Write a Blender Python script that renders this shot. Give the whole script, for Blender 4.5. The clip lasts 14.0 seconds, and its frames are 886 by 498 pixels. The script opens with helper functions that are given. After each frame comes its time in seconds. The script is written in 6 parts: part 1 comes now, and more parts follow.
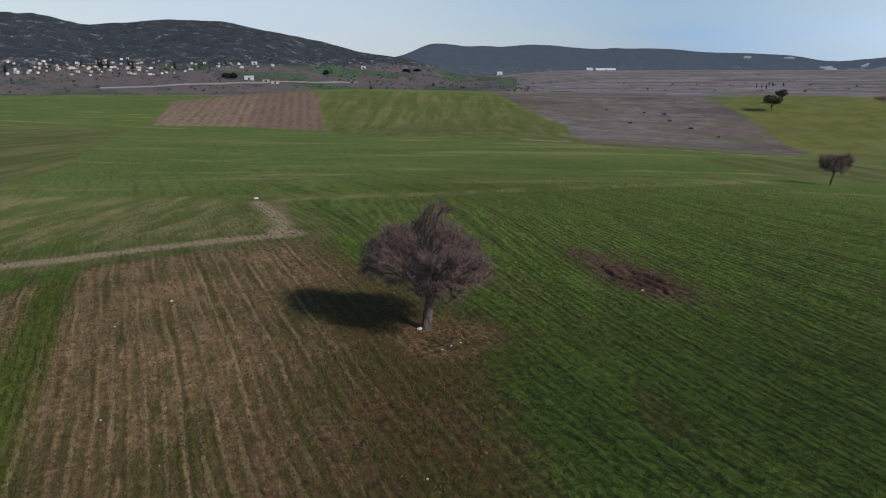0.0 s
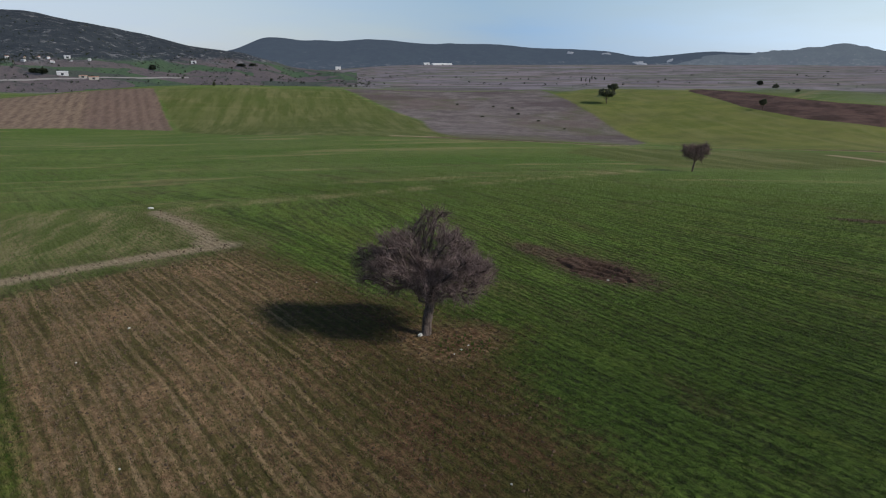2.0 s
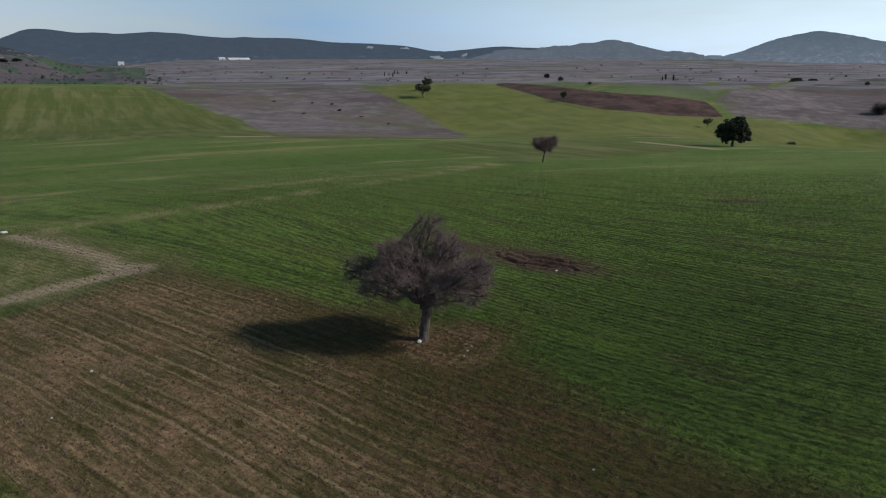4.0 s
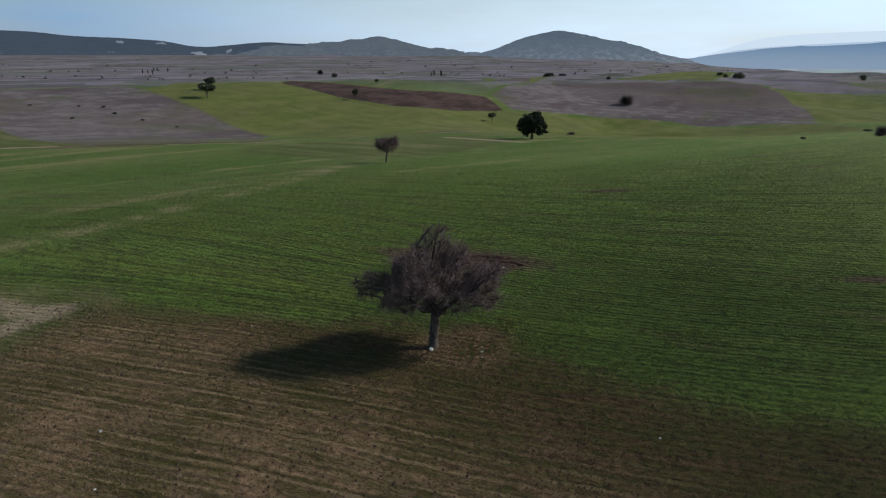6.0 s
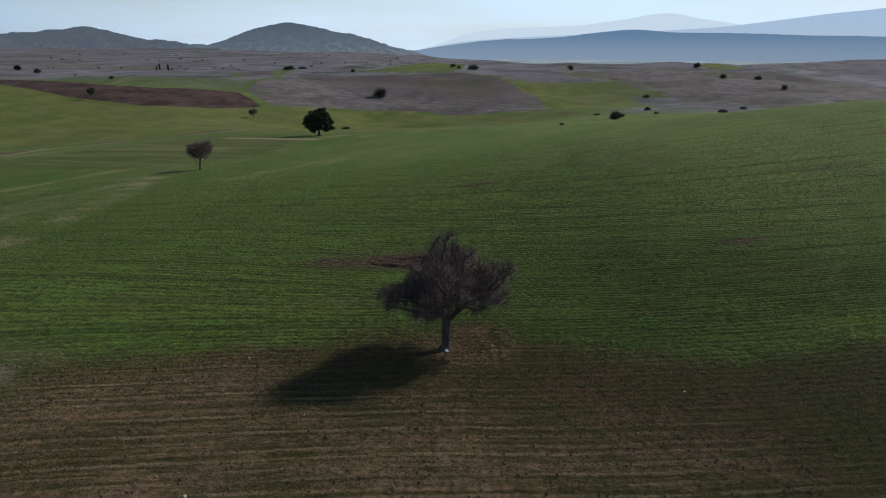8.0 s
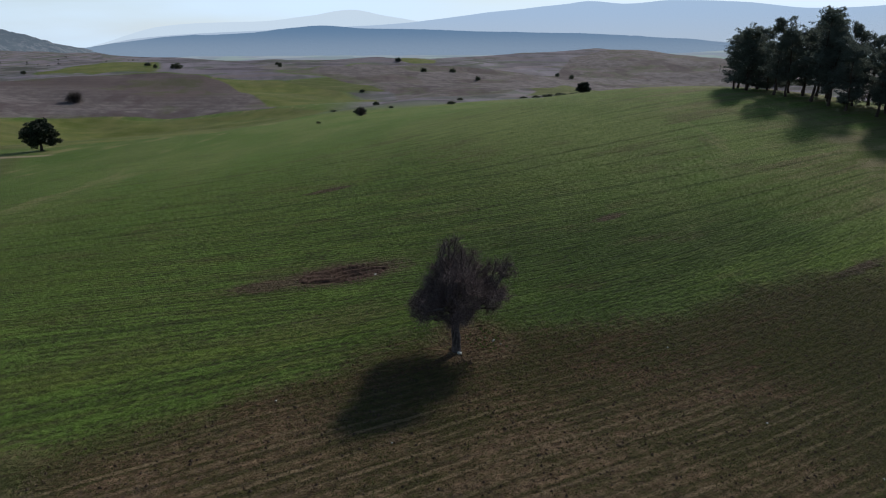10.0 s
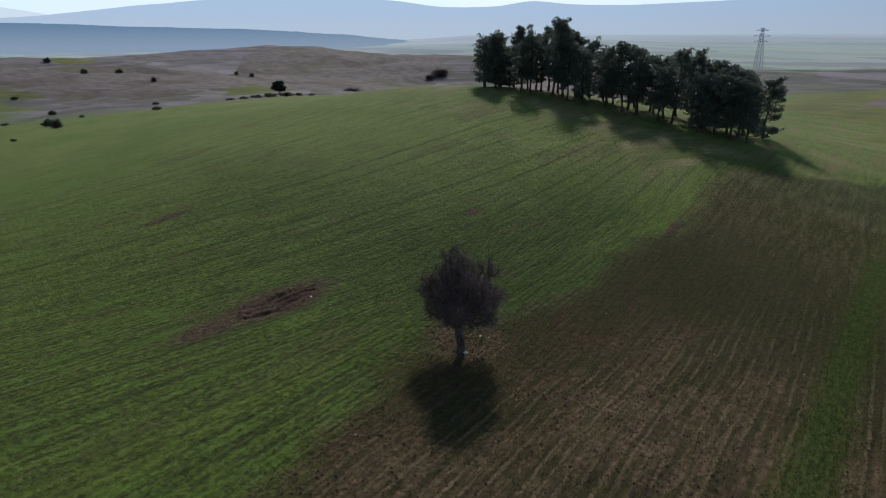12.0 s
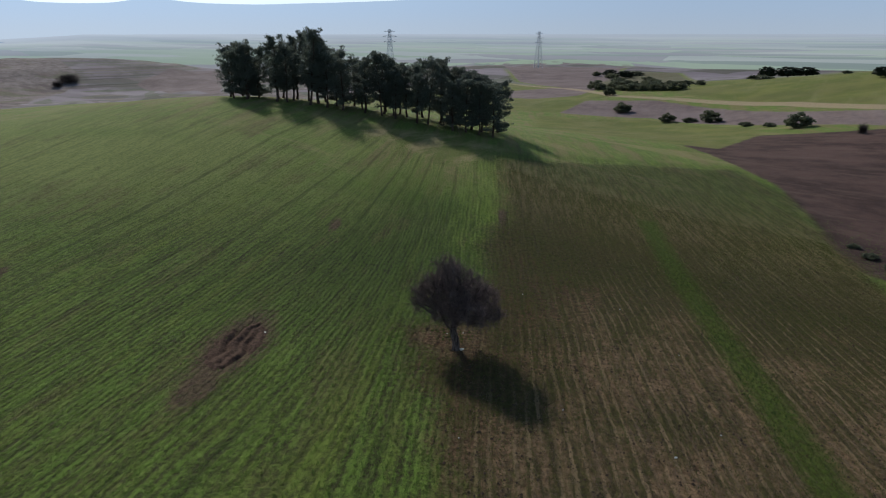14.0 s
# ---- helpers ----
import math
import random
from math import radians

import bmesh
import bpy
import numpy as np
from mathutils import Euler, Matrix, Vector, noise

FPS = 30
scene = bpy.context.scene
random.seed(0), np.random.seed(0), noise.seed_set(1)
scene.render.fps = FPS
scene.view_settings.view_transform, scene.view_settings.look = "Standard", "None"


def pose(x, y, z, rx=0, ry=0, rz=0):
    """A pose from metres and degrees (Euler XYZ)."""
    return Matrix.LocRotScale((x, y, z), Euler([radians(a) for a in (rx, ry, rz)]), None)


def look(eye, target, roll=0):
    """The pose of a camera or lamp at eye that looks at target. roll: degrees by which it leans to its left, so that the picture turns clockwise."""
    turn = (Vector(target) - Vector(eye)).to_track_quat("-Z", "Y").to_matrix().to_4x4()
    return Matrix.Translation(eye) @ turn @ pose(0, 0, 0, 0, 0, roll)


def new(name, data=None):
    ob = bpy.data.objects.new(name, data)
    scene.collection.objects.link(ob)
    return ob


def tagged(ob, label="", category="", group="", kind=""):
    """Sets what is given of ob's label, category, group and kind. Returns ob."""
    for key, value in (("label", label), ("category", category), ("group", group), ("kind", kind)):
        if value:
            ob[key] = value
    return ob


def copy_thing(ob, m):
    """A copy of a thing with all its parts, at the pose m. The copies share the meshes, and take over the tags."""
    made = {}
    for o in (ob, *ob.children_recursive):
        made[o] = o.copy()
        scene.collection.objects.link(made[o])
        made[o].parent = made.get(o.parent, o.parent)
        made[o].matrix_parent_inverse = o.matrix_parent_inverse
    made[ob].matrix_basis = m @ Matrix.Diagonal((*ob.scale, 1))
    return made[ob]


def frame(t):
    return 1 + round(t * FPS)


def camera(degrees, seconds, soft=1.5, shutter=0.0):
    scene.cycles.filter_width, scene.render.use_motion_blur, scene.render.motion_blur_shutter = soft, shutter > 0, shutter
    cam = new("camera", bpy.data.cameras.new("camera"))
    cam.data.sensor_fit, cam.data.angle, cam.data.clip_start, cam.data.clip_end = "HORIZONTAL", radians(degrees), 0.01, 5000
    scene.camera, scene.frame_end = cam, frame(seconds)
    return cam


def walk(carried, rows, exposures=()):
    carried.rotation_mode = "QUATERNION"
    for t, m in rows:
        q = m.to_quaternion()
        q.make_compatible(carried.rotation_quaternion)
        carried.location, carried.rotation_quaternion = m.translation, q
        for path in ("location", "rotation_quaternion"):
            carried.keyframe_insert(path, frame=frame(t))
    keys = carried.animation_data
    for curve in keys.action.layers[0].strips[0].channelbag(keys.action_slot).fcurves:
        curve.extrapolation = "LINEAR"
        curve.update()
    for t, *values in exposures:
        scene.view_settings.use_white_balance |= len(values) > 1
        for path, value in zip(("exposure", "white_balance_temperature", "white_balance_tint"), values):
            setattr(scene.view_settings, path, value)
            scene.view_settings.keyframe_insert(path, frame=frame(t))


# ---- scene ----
cam = camera(66.41, 14.0, 1.15)
# seconds, eye, turn about x, lean, turn about z
PATH = [
    (0.0, 1.777, -29.776, 11.905, 74.997, -0.127, 1.335),
    (0.5, 0.221, -29.692, 11.966, 74.894, -0.107, -1.711),
    (1.0, -1.421, -29.534, 12.056, 74.747, -0.081, -4.923),
    (1.5, -3.191, -29.291, 12.185, 74.672, -0.042, -8.337),
    (2.0, -5.052, -28.976, 12.321, 74.553, -0.048, -11.946),
    (2.5, -6.991, -28.531, 12.439, 74.402, -0.033, -15.782),
    (3.0, -8.914, -27.964, 12.583, 74.263, -0.097, -19.771),
    (3.2, -9.674, -27.717, 12.647, 74.217, -0.119, -21.390),
    (5.5, -19.497, -22.634, 13.582, 73.922, 0.140, -42.191),
    (6.0, -21.640, -20.903, 13.822, 73.791, 0.121, -47.072),
    (6.5, -23.759, -18.916, 14.062, 73.616, 0.131, -52.196),
    (7.0, -25.769, -16.605, 14.294, 73.487, 0.205, -57.566),
    (7.5, -27.587, -13.993, 14.546, 73.390, 0.154, -63.115),
    (8.0, -29.186, -11.097, 14.817, 73.220, 0.179, -68.842),
    (8.2, -29.791, -9.896, 14.923, 73.150, 0.172, -71.186),
    (10.5, -31.798, 6.684, 15.744, 72.844, -0.166, -100.151),
    (11.0, -31.157, 10.572, 16.132, 72.761, -0.186, -106.889),
    (11.5, -30.170, 14.541, 16.534, 72.664, -0.099, -113.782),
    (12.0, -28.745, 18.500, 16.865, 72.509, -0.127, -120.685),
    (12.5, -26.767, 22.447, 17.129, 72.408, -0.085, -127.852),
    (13.0, -24.206, 26.258, 17.472, 72.364, 0.010, -135.246),
    (13.5, -21.168, 29.808, 17.928, 72.348, 0.055, -142.699),
    (14.0, -17.751, 33.221, 18.419, 72.418, -0.030, -150.187),
]
walk(cam, [(r[0], pose(*r[1:4], r[4], 0, r[6]) @ pose(0, 0, 0, 0, 0, r[5])) for r in PATH],
     [(0.0, 0.16, 6450, 12), (3.0, 0.08, 6300, 10), (6.0, -0.08, 6180, 9), (8.0, -0.2, 6150, 9), (10.5, -0.2, 6200, 10), (12.5, -0.04, 6300, 10), (14.0, 0.09, 6350, 10)])
# ---- end of camera ----

# ---- world, sun, exposure ----
SUN_AZ, SUN_EL = radians(126), radians(33)
TO_SUN = Vector((math.sin(SUN_AZ) * math.cos(SUN_EL), math.cos(SUN_AZ) * math.cos(SUN_EL), math.sin(SUN_EL)))

world = bpy.data.worlds.new("world")
scene.world = world
world.use_nodes = True
wt = world.node_tree
wt.nodes.clear()
sky = wt.nodes.new("ShaderNodeTexSky")
sky.sky_type = "NISHITA"
sky.sun_disc = False
sky.sun_elevation, sky.sun_rotation = SUN_EL, SUN_AZ
sky.altitude, sky.air_density, sky.dust_density, sky.ozone_density = 200, 1.2, 0.5, 1.6
wdir = wt.nodes.new("ShaderNodeTexCoord")
wsep = wt.nodes.new("ShaderNodeSeparateXYZ")
wt.links.new(wdir.outputs["Generated"], wsep.inputs[0])
veil = wt.nodes.new("ShaderNodeMapRange")          # pale haze that thins out with height
veil.interpolation_type = "SMOOTHSTEP"
for k, v in enumerate((0.0, -0.02, 0.34, 0.84, 0.0)):
    veil.inputs[k].default_value = v
wt.links.new(wsep.outputs[2], veil.inputs[0])
wmap = wt.nodes.new("ShaderNodeMapping")
wmap.inputs["Scale"].default_value = (1.0, 1.0, 6.0)
wt.links.new(wdir.outputs["Generated"], wmap.inputs["Vector"])
wnoise = wt.nodes.new("ShaderNodeTexNoise")        # thin streaks of high cloud
wnoise.inputs["Scale"].default_value, wnoise.inputs["Detail"].default_value = 2.2, 5.0
wt.links.new(wmap.outputs[0], wnoise.inputs["Vector"])
wfac = wt.nodes.new("ShaderNodeMath")
wfac.operation = "MULTIPLY_ADD"
wfac.inputs[1].default_value = 1.5
wt.links.new(wnoise.outputs["Fac"], wfac.inputs[0])
wfac.inputs[2].default_value = 0.22
wmul = wt.nodes.new("ShaderNodeMath")
wmul.operation, wmul.use_clamp = "MULTIPLY", True
wt.links.new(veil.outputs[0], wmul.inputs[0])
wt.links.new(wfac.outputs[0], wmul.inputs[1])
wmix = wt.nodes.new("ShaderNodeMix")
wmix.data_type = "RGBA"
wdot = wt.nodes.new("ShaderNodeVectorMath")         # the veil is brighter on the side of the morning sun
wdot.operation = "DOT_PRODUCT"
wdot.inputs[1].default_value = (math.sin(radians(95)), math.cos(radians(95)), 0)
wt.links.new(wdir.outputs["Generated"], wdot.inputs[0])
wside = wt.nodes.new("ShaderNodeMapRange")
wside.interpolation_type = "SMOOTHSTEP"
for k, v in enumerate((0.0, 0.14, 0.9, 0.0, 1.0)):
    wside.inputs[k].default_value = v
wt.links.new(wdot.outputs["Value"], wside.inputs[0])
wveil = wt.nodes.new("ShaderNodeMix")
wveil.data_type = "RGBA"
wveil.inputs[6].default_value = (2.9, 4.7, 7.1, 1)
wveil.inputs[7].default_value = (9.4, 11.6, 13.8, 1)
wt.links.new(wside.outputs[0], wveil.inputs[0])
wbank = wt.nodes.new("ShaderNodeVectorMath")        # a bank of pale cloud in the north-west
wbank.operation = "DOT_PRODUCT"
wbank.inputs[1].default_value = (math.sin(radians(-38)), math.cos(radians(-38)), 0)
wt.links.new(wdir.outputs["Generated"], wbank.inputs[0])
wpale = wt.nodes.new("ShaderNodeMapRange")
wpale.interpolation_type = "SMOOTHSTEP"
for k, v in enumerate((0.0, 0.55, 0.98, 0.0, 0.75)):
    wpale.inputs[k].default_value = v
wt.links.new(wbank.outputs["Value"], wpale.inputs[0])
wcloud = wt.nodes.new("ShaderNodeMix")
wcloud.data_type = "RGBA"
wcloud.inputs[7].default_value = (6.6, 7.4, 8.6, 1)
wt.links.new(wpale.outputs[0], wcloud.inputs[0])
wt.links.new(wveil.outputs[2], wcloud.inputs[6])
wt.links.new(wcloud.outputs[2], wmix.inputs[7])
wt.links.new(wmul.outputs[0], wmix.inputs[0])
wt.links.new(sky.outputs[0], wmix.inputs[6])
wbg = wt.nodes.new("ShaderNodeBackground")
wbg.inputs["Strength"].default_value = 0.086
wout = wt.nodes.new("ShaderNodeOutputWorld")
wt.links.new(wmix.outputs[2], wbg.inputs["Color"])
wt.links.new(wbg.outputs[0], wout.inputs["Surface"])

sun_data = bpy.data.lights.new("sun", "SUN")
sun_data.energy, sun_data.angle, sun_data.color = 3.35, radians(5.2), (1.0, 0.95, 0.86)
sun = new("sun", sun_data)
sun.matrix_basis = look(TO_SUN * 100, (0, 0, 0))


# ---- node helpers ----
class Nodes:
    """A material with short ways to add nodes."""

    def __init__(self, name, rough=0.9, spec=0.25):
        self.mat = bpy.data.materials.new(name)
        self.mat.use_nodes = True
        self.t = self.mat.node_tree
        self.bsdf = self.t.nodes["Principled BSDF"]
        self.bsdf.inputs["Roughness"].default_value = rough
        self.bsdf.inputs["Specular IOR Level"].default_value = spec
        self.out = self.t.nodes["Material Output"]

    def put(self, socket, value):
        if isinstance(value, bpy.types.NodeSocket):
            self.t.links.new(value, socket)
        elif isinstance(value, tuple) and len(value) == 3 and socket.type == "RGBA":
            socket.default_value = (*value, 1)
        else:
            socket.default_value = value

    def math(self, op, a, b=0.0, c=0.0, clamp=False):
        n = self.t.nodes.new("ShaderNodeMath")
        n.operation, n.use_clamp = op, clamp
        for s, v in zip(n.inputs, (a, b, c)):
            self.put(s, v)
        return n.outputs[0]

    def mix(self, f, a, b, kind="MIX"):
        n = self.t.nodes.new("ShaderNodeMix")
        n.data_type, n.blend_type = "RGBA", kind
        self.put(n.inputs[0], f), self.put(n.inputs[6], a), self.put(n.inputs[7], b)
        return n.outputs[2]

    def noise(self, vec, scale, detail=3.0, rough=0.55, colour=False):
        n = self.t.nodes.new("ShaderNodeTexNoise")
        self.put(n.inputs["Vector"], vec)
        n.inputs["Scale"].default_value, n.inputs["Detail"].default_value, n.inputs["Roughness"].default_value = scale, detail, rough
        return n.outputs["Color" if colour else "Fac"]

    def voronoi(self, vec, scale, out="Color", feature="F1", rnd=1.0):
        n = self.t.nodes.new("ShaderNodeTexVoronoi")
        n.feature = feature
        self.put(n.inputs["Vector"], vec)
        n.inputs["Scale"].default_value = scale
        n.inputs["Randomness"].default_value = rnd
        return n.outputs[out]

    def ramp(self, f, lo, hi, a=0.0, b=1.0):
        n = self.t.nodes.new("ShaderNodeMapRange")
        n.interpolation_type = "SMOOTHSTEP"
        for s, v in zip(n.inputs, (f, lo, hi, a, b)):
            self.put(s, v)
        return n.outputs[0]

    def coords(self):
        return self.t.nodes.new("ShaderNodeTexCoord").outputs["Object"]

    def stretch(self, vec, sx, sy, sz=1.0, turn=0.0):
        n = self.t.nodes.new("ShaderNodeMapping")
        self.put(n.inputs["Vector"], vec)
        n.inputs["Rotation"].default_value = (0, 0, turn)
        n.inputs["Scale"].default_value = (sx, sy, sz)
        return n.outputs[0]

    def split(self, vec):
        n = self.t.nodes.new("ShaderNodeSeparateXYZ")
        self.put(n.inputs[0], vec)
        return n.outputs

    def attr(self, name):
        n = self.t.nodes.new("ShaderNodeAttribute")
        n.attribute_name = name
        return n.outputs["Vector"]

    def random(self):
        return self.t.nodes.new("ShaderNodeObjectInfo").outputs["Random"]

    def island(self):
        return self.t.nodes.new("ShaderNodeNewGeometry").outputs["Random Per Island"]

    def bump(self, height, distance, strength=1.0):
        n = self.t.nodes.new("ShaderNodeBump")
        self.put(n.inputs["Height"], height)
        n.inputs["Distance"].default_value, n.inputs["Strength"].default_value = distance, strength
        self.put(self.bsdf.inputs["Normal"], n.outputs[0])

    def done(self, colour):
        self.put(self.bsdf.inputs["Base Color"], colour)
        return self.mat


def plain(name, colour, rough=0.85, vary=0.25, scale=6.0, spec=0.25):
    """A surface of one colour with mottling at two scales."""
    m = Nodes(name, rough, spec)
    p = m.coords()
    f = m.math("ADD", m.noise(p, scale), m.noise(p, scale * 7))
    f = m.math("ADD", m.math("MULTIPLY", m.math("SUBTRACT", f, 1.0), vary * 2), m.math("MULTIPLY_ADD", m.random(), vary, 1 - vary / 2))
    c = m.mix(1.0, colour, (1, 1, 1), "MULTIPLY")
    n = m.t.nodes.new("ShaderNodeHueSaturation")
    m.put(n.inputs["Color"], c), m.put(n.inputs["Value"], f)
    m.bump(m.noise(p, scale * 5), 0.02)
    return m.done(n.outputs[0])


# ---- the lie of the land ----
ROW = Vector((0.438, -0.899))      # the way the seed rows run
NEAR_HILLS = [
    (0, 0, 40, 6.58),
    (-20, -20, 25, -0.29),
    (20, -20, 30, -3.27),
    (60, -40, 30, 5.77),
    (75, -55, 45, 1.58),
    (30, -70, 30, 1.46),
    (10, -110, 45, -1.42),
    (-40, -40, 45, -4.59),
    (-30, 30, 45, -2.71),
    (40, 50, 50, -0.77),
    (120, 60, 60, -3.85),
    (130, -30, 60, 6.26),
    (50, -200, 70, -8.17),
    (0, 180, 90, -1.7),
    (180, 0, 60, -6.02),
    (0, -20, 14, -0.7),
    (12, 8, 12, -0.68),
]
FAR_HILLS = [
    (-60, 260, 90, -10.49),
    (120, 290, 90, -3.19),
    (30, 420, 110, -3.87),
    (250, 190, 90, -10.69),
    (380, 190, 110, -6.46),
    (360, 30, 80, -6.99),
    (470, 0, 90, 0.03),
    (490, -130, 90, -7.81),
    (200, -100, 80, 1.11),
    (-75, 340, 60, 11.29),
    (10, 400, 60, 4.53),
    (220, 345, 60, 3.04),
    (330, 300, 60, -0.53),
    (330, 420, 70, -7.91),
    (560, 220, 110, 1.97),
    (500, 330, 90, -5.69),
    (850, 420, 160, 15.74),
    (850, 120, 160, 13.45),
    (620, -120, 110, 14.85),
    (600, -330, 120, 8.11),
    (420, -330, 90, 6.54),
    (300, -200, 80, 2.59),
    (150, -330, 80, 6.41),
    (-60, -230, 70, 10.97),
    (-200, 330, 90, -4.63),
    (-90, 500, 80, -7.05),
]

VALLEYS_EAST = [
    (-60, 200, 70, -0.12),
    (-60, 290, 70, -1.21),
    (40, 180, 55, 1.35),
    (110, 190, 50, -7.75),
    (100, 260, 50, -1.25),
    (150, 300, 50, 1.09),
    (170, 110, 50, 0.73),
    (230, 180, 50, -0.19),
    (300, 240, 70, 10.69),
    (250, 120, 50, -13.11),
    (340, 170, 60, -4.07),
    (210, 25, 40, 0.49),
    (270, 20, 50, 0.09),
    (350, 80, 60, -2.14),
    (345, 0, 60, -2.07),
    (430, 30, 60, -6.75),
    (490, 150, 70, 3.55),
    (610, 110, 80, -5.11),
]
VALLEYS_SOUTH = [
    (430, -80, 60, 0.36),
    (500, -50, 60, -3.82),
    (580, -30, 60, -7.21),
    (640, 20, 70, 4.49),
    (630, -160, 80, -18.08),
    (440, -170, 70, -5.29),
    (300, -90, 60, -4.1),
    (225, -70, 45, -0.56),
    (50, -210, 50, 1.78),
    (15, -190, 40, -5.67),
    (70, -260, 50, 0.28),
    (300, -240, 90, -18.49),
    (500, -330, 110, -31.77),
    (160, -310, 80, -9.04),
    (120, -430, 90, -10.51),
    (680, -460, 120, -5.14),
]
FAR_SWELLS = [(905, -295, 110, 32.9), (860, -140, 90, -6.5), (770, -430, 95, 5.4), (660, -440, 85, 18.4), (970, -110, 110, 20.4), (360, -1000, 150, 19.7)]


def land(x, y):
    """Height of the ground: a wide plain with swells on it."""
    x, y = np.asarray(x, float), np.asarray(y, float)
    k = np.clip((np.hypot(x, y) - 350) / 900, 0, 1)
    z = -45 * k * k * (3 - 2 * k) - LOW
    for a, b, s, w in NEAR_HILLS + FAR_HILLS + VALLEYS_EAST + VALLEYS_SOUTH + FAR_SWELLS:
        z = z + w * np.exp(-((x - a) ** 2 + (y - b) ** 2) / (2 * s * s))
    r, az = np.hypot(x, y), np.degrees(np.arctan2(x, y))
    w = np.clip((az + 6) / 16, 0, 1) * np.clip((72 - az) / 12, 0, 1) * np.clip((r - 900) / 2300, 0, 1)
    z = z + 44 * w * w * (3 - 2 * w)                                             # the plain climbs to the foot of the ridge
    east = np.clip((x - 190) / 90, 0, 1) * np.clip((520 - y) / 200, 0, 1)      # small swells of the eastern fields
    z = z + east * (1.3 * np.sin(x * 0.058 + 1.6 * np.sin(y * 0.021)) * np.sin(y * 0.047 + 1.1 * np.sin(x * 0.033)) + 0.6 * np.sin(x * 0.11 + y * 0.06 + 2 * np.sin(y * 0.05)))
    return z


LOW = 0.0
LOW = float(land(0, 0))


def ground_z(x, y):
    return float(land(x, y))


def inside(x, y, poly):
    """Signed distance to a polygon's edge, positive inside."""
    d = np.full(x.shape, 1e9)
    odd = np.zeros(x.shape, bool)
    for (ax, ay), (bx, by) in zip(poly, poly[1:] + poly[:1]):
        ex, ey = bx - ax, by - ay
        t = np.clip(((x - ax) * ex + (y - ay) * ey) / (ex * ex + ey * ey), 0, 1)
        d = np.minimum(d, np.hypot(x - ax - t * ex, y - ay - t * ey))
        if ey:
            odd ^= ((ay > y) != (by > y)) & (x < ax + (y - ay) / ey * ex)
    return np.where(odd, d, -d)


def along(x, y, line):
    """Distance to an open line."""
    d = np.full(x.shape, 1e9)
    for (ax, ay), (bx, by) in zip(line, line[1:]):
        ex, ey = bx - ax, by - ay
        t = np.clip(((x - ax) * ex + (y - ay) * ey) / (ex * ex + ey * ey), 0, 1)
        d = np.minimum(d, np.hypot(x - ax - t * ex, y - ay - t * ey))
    return d


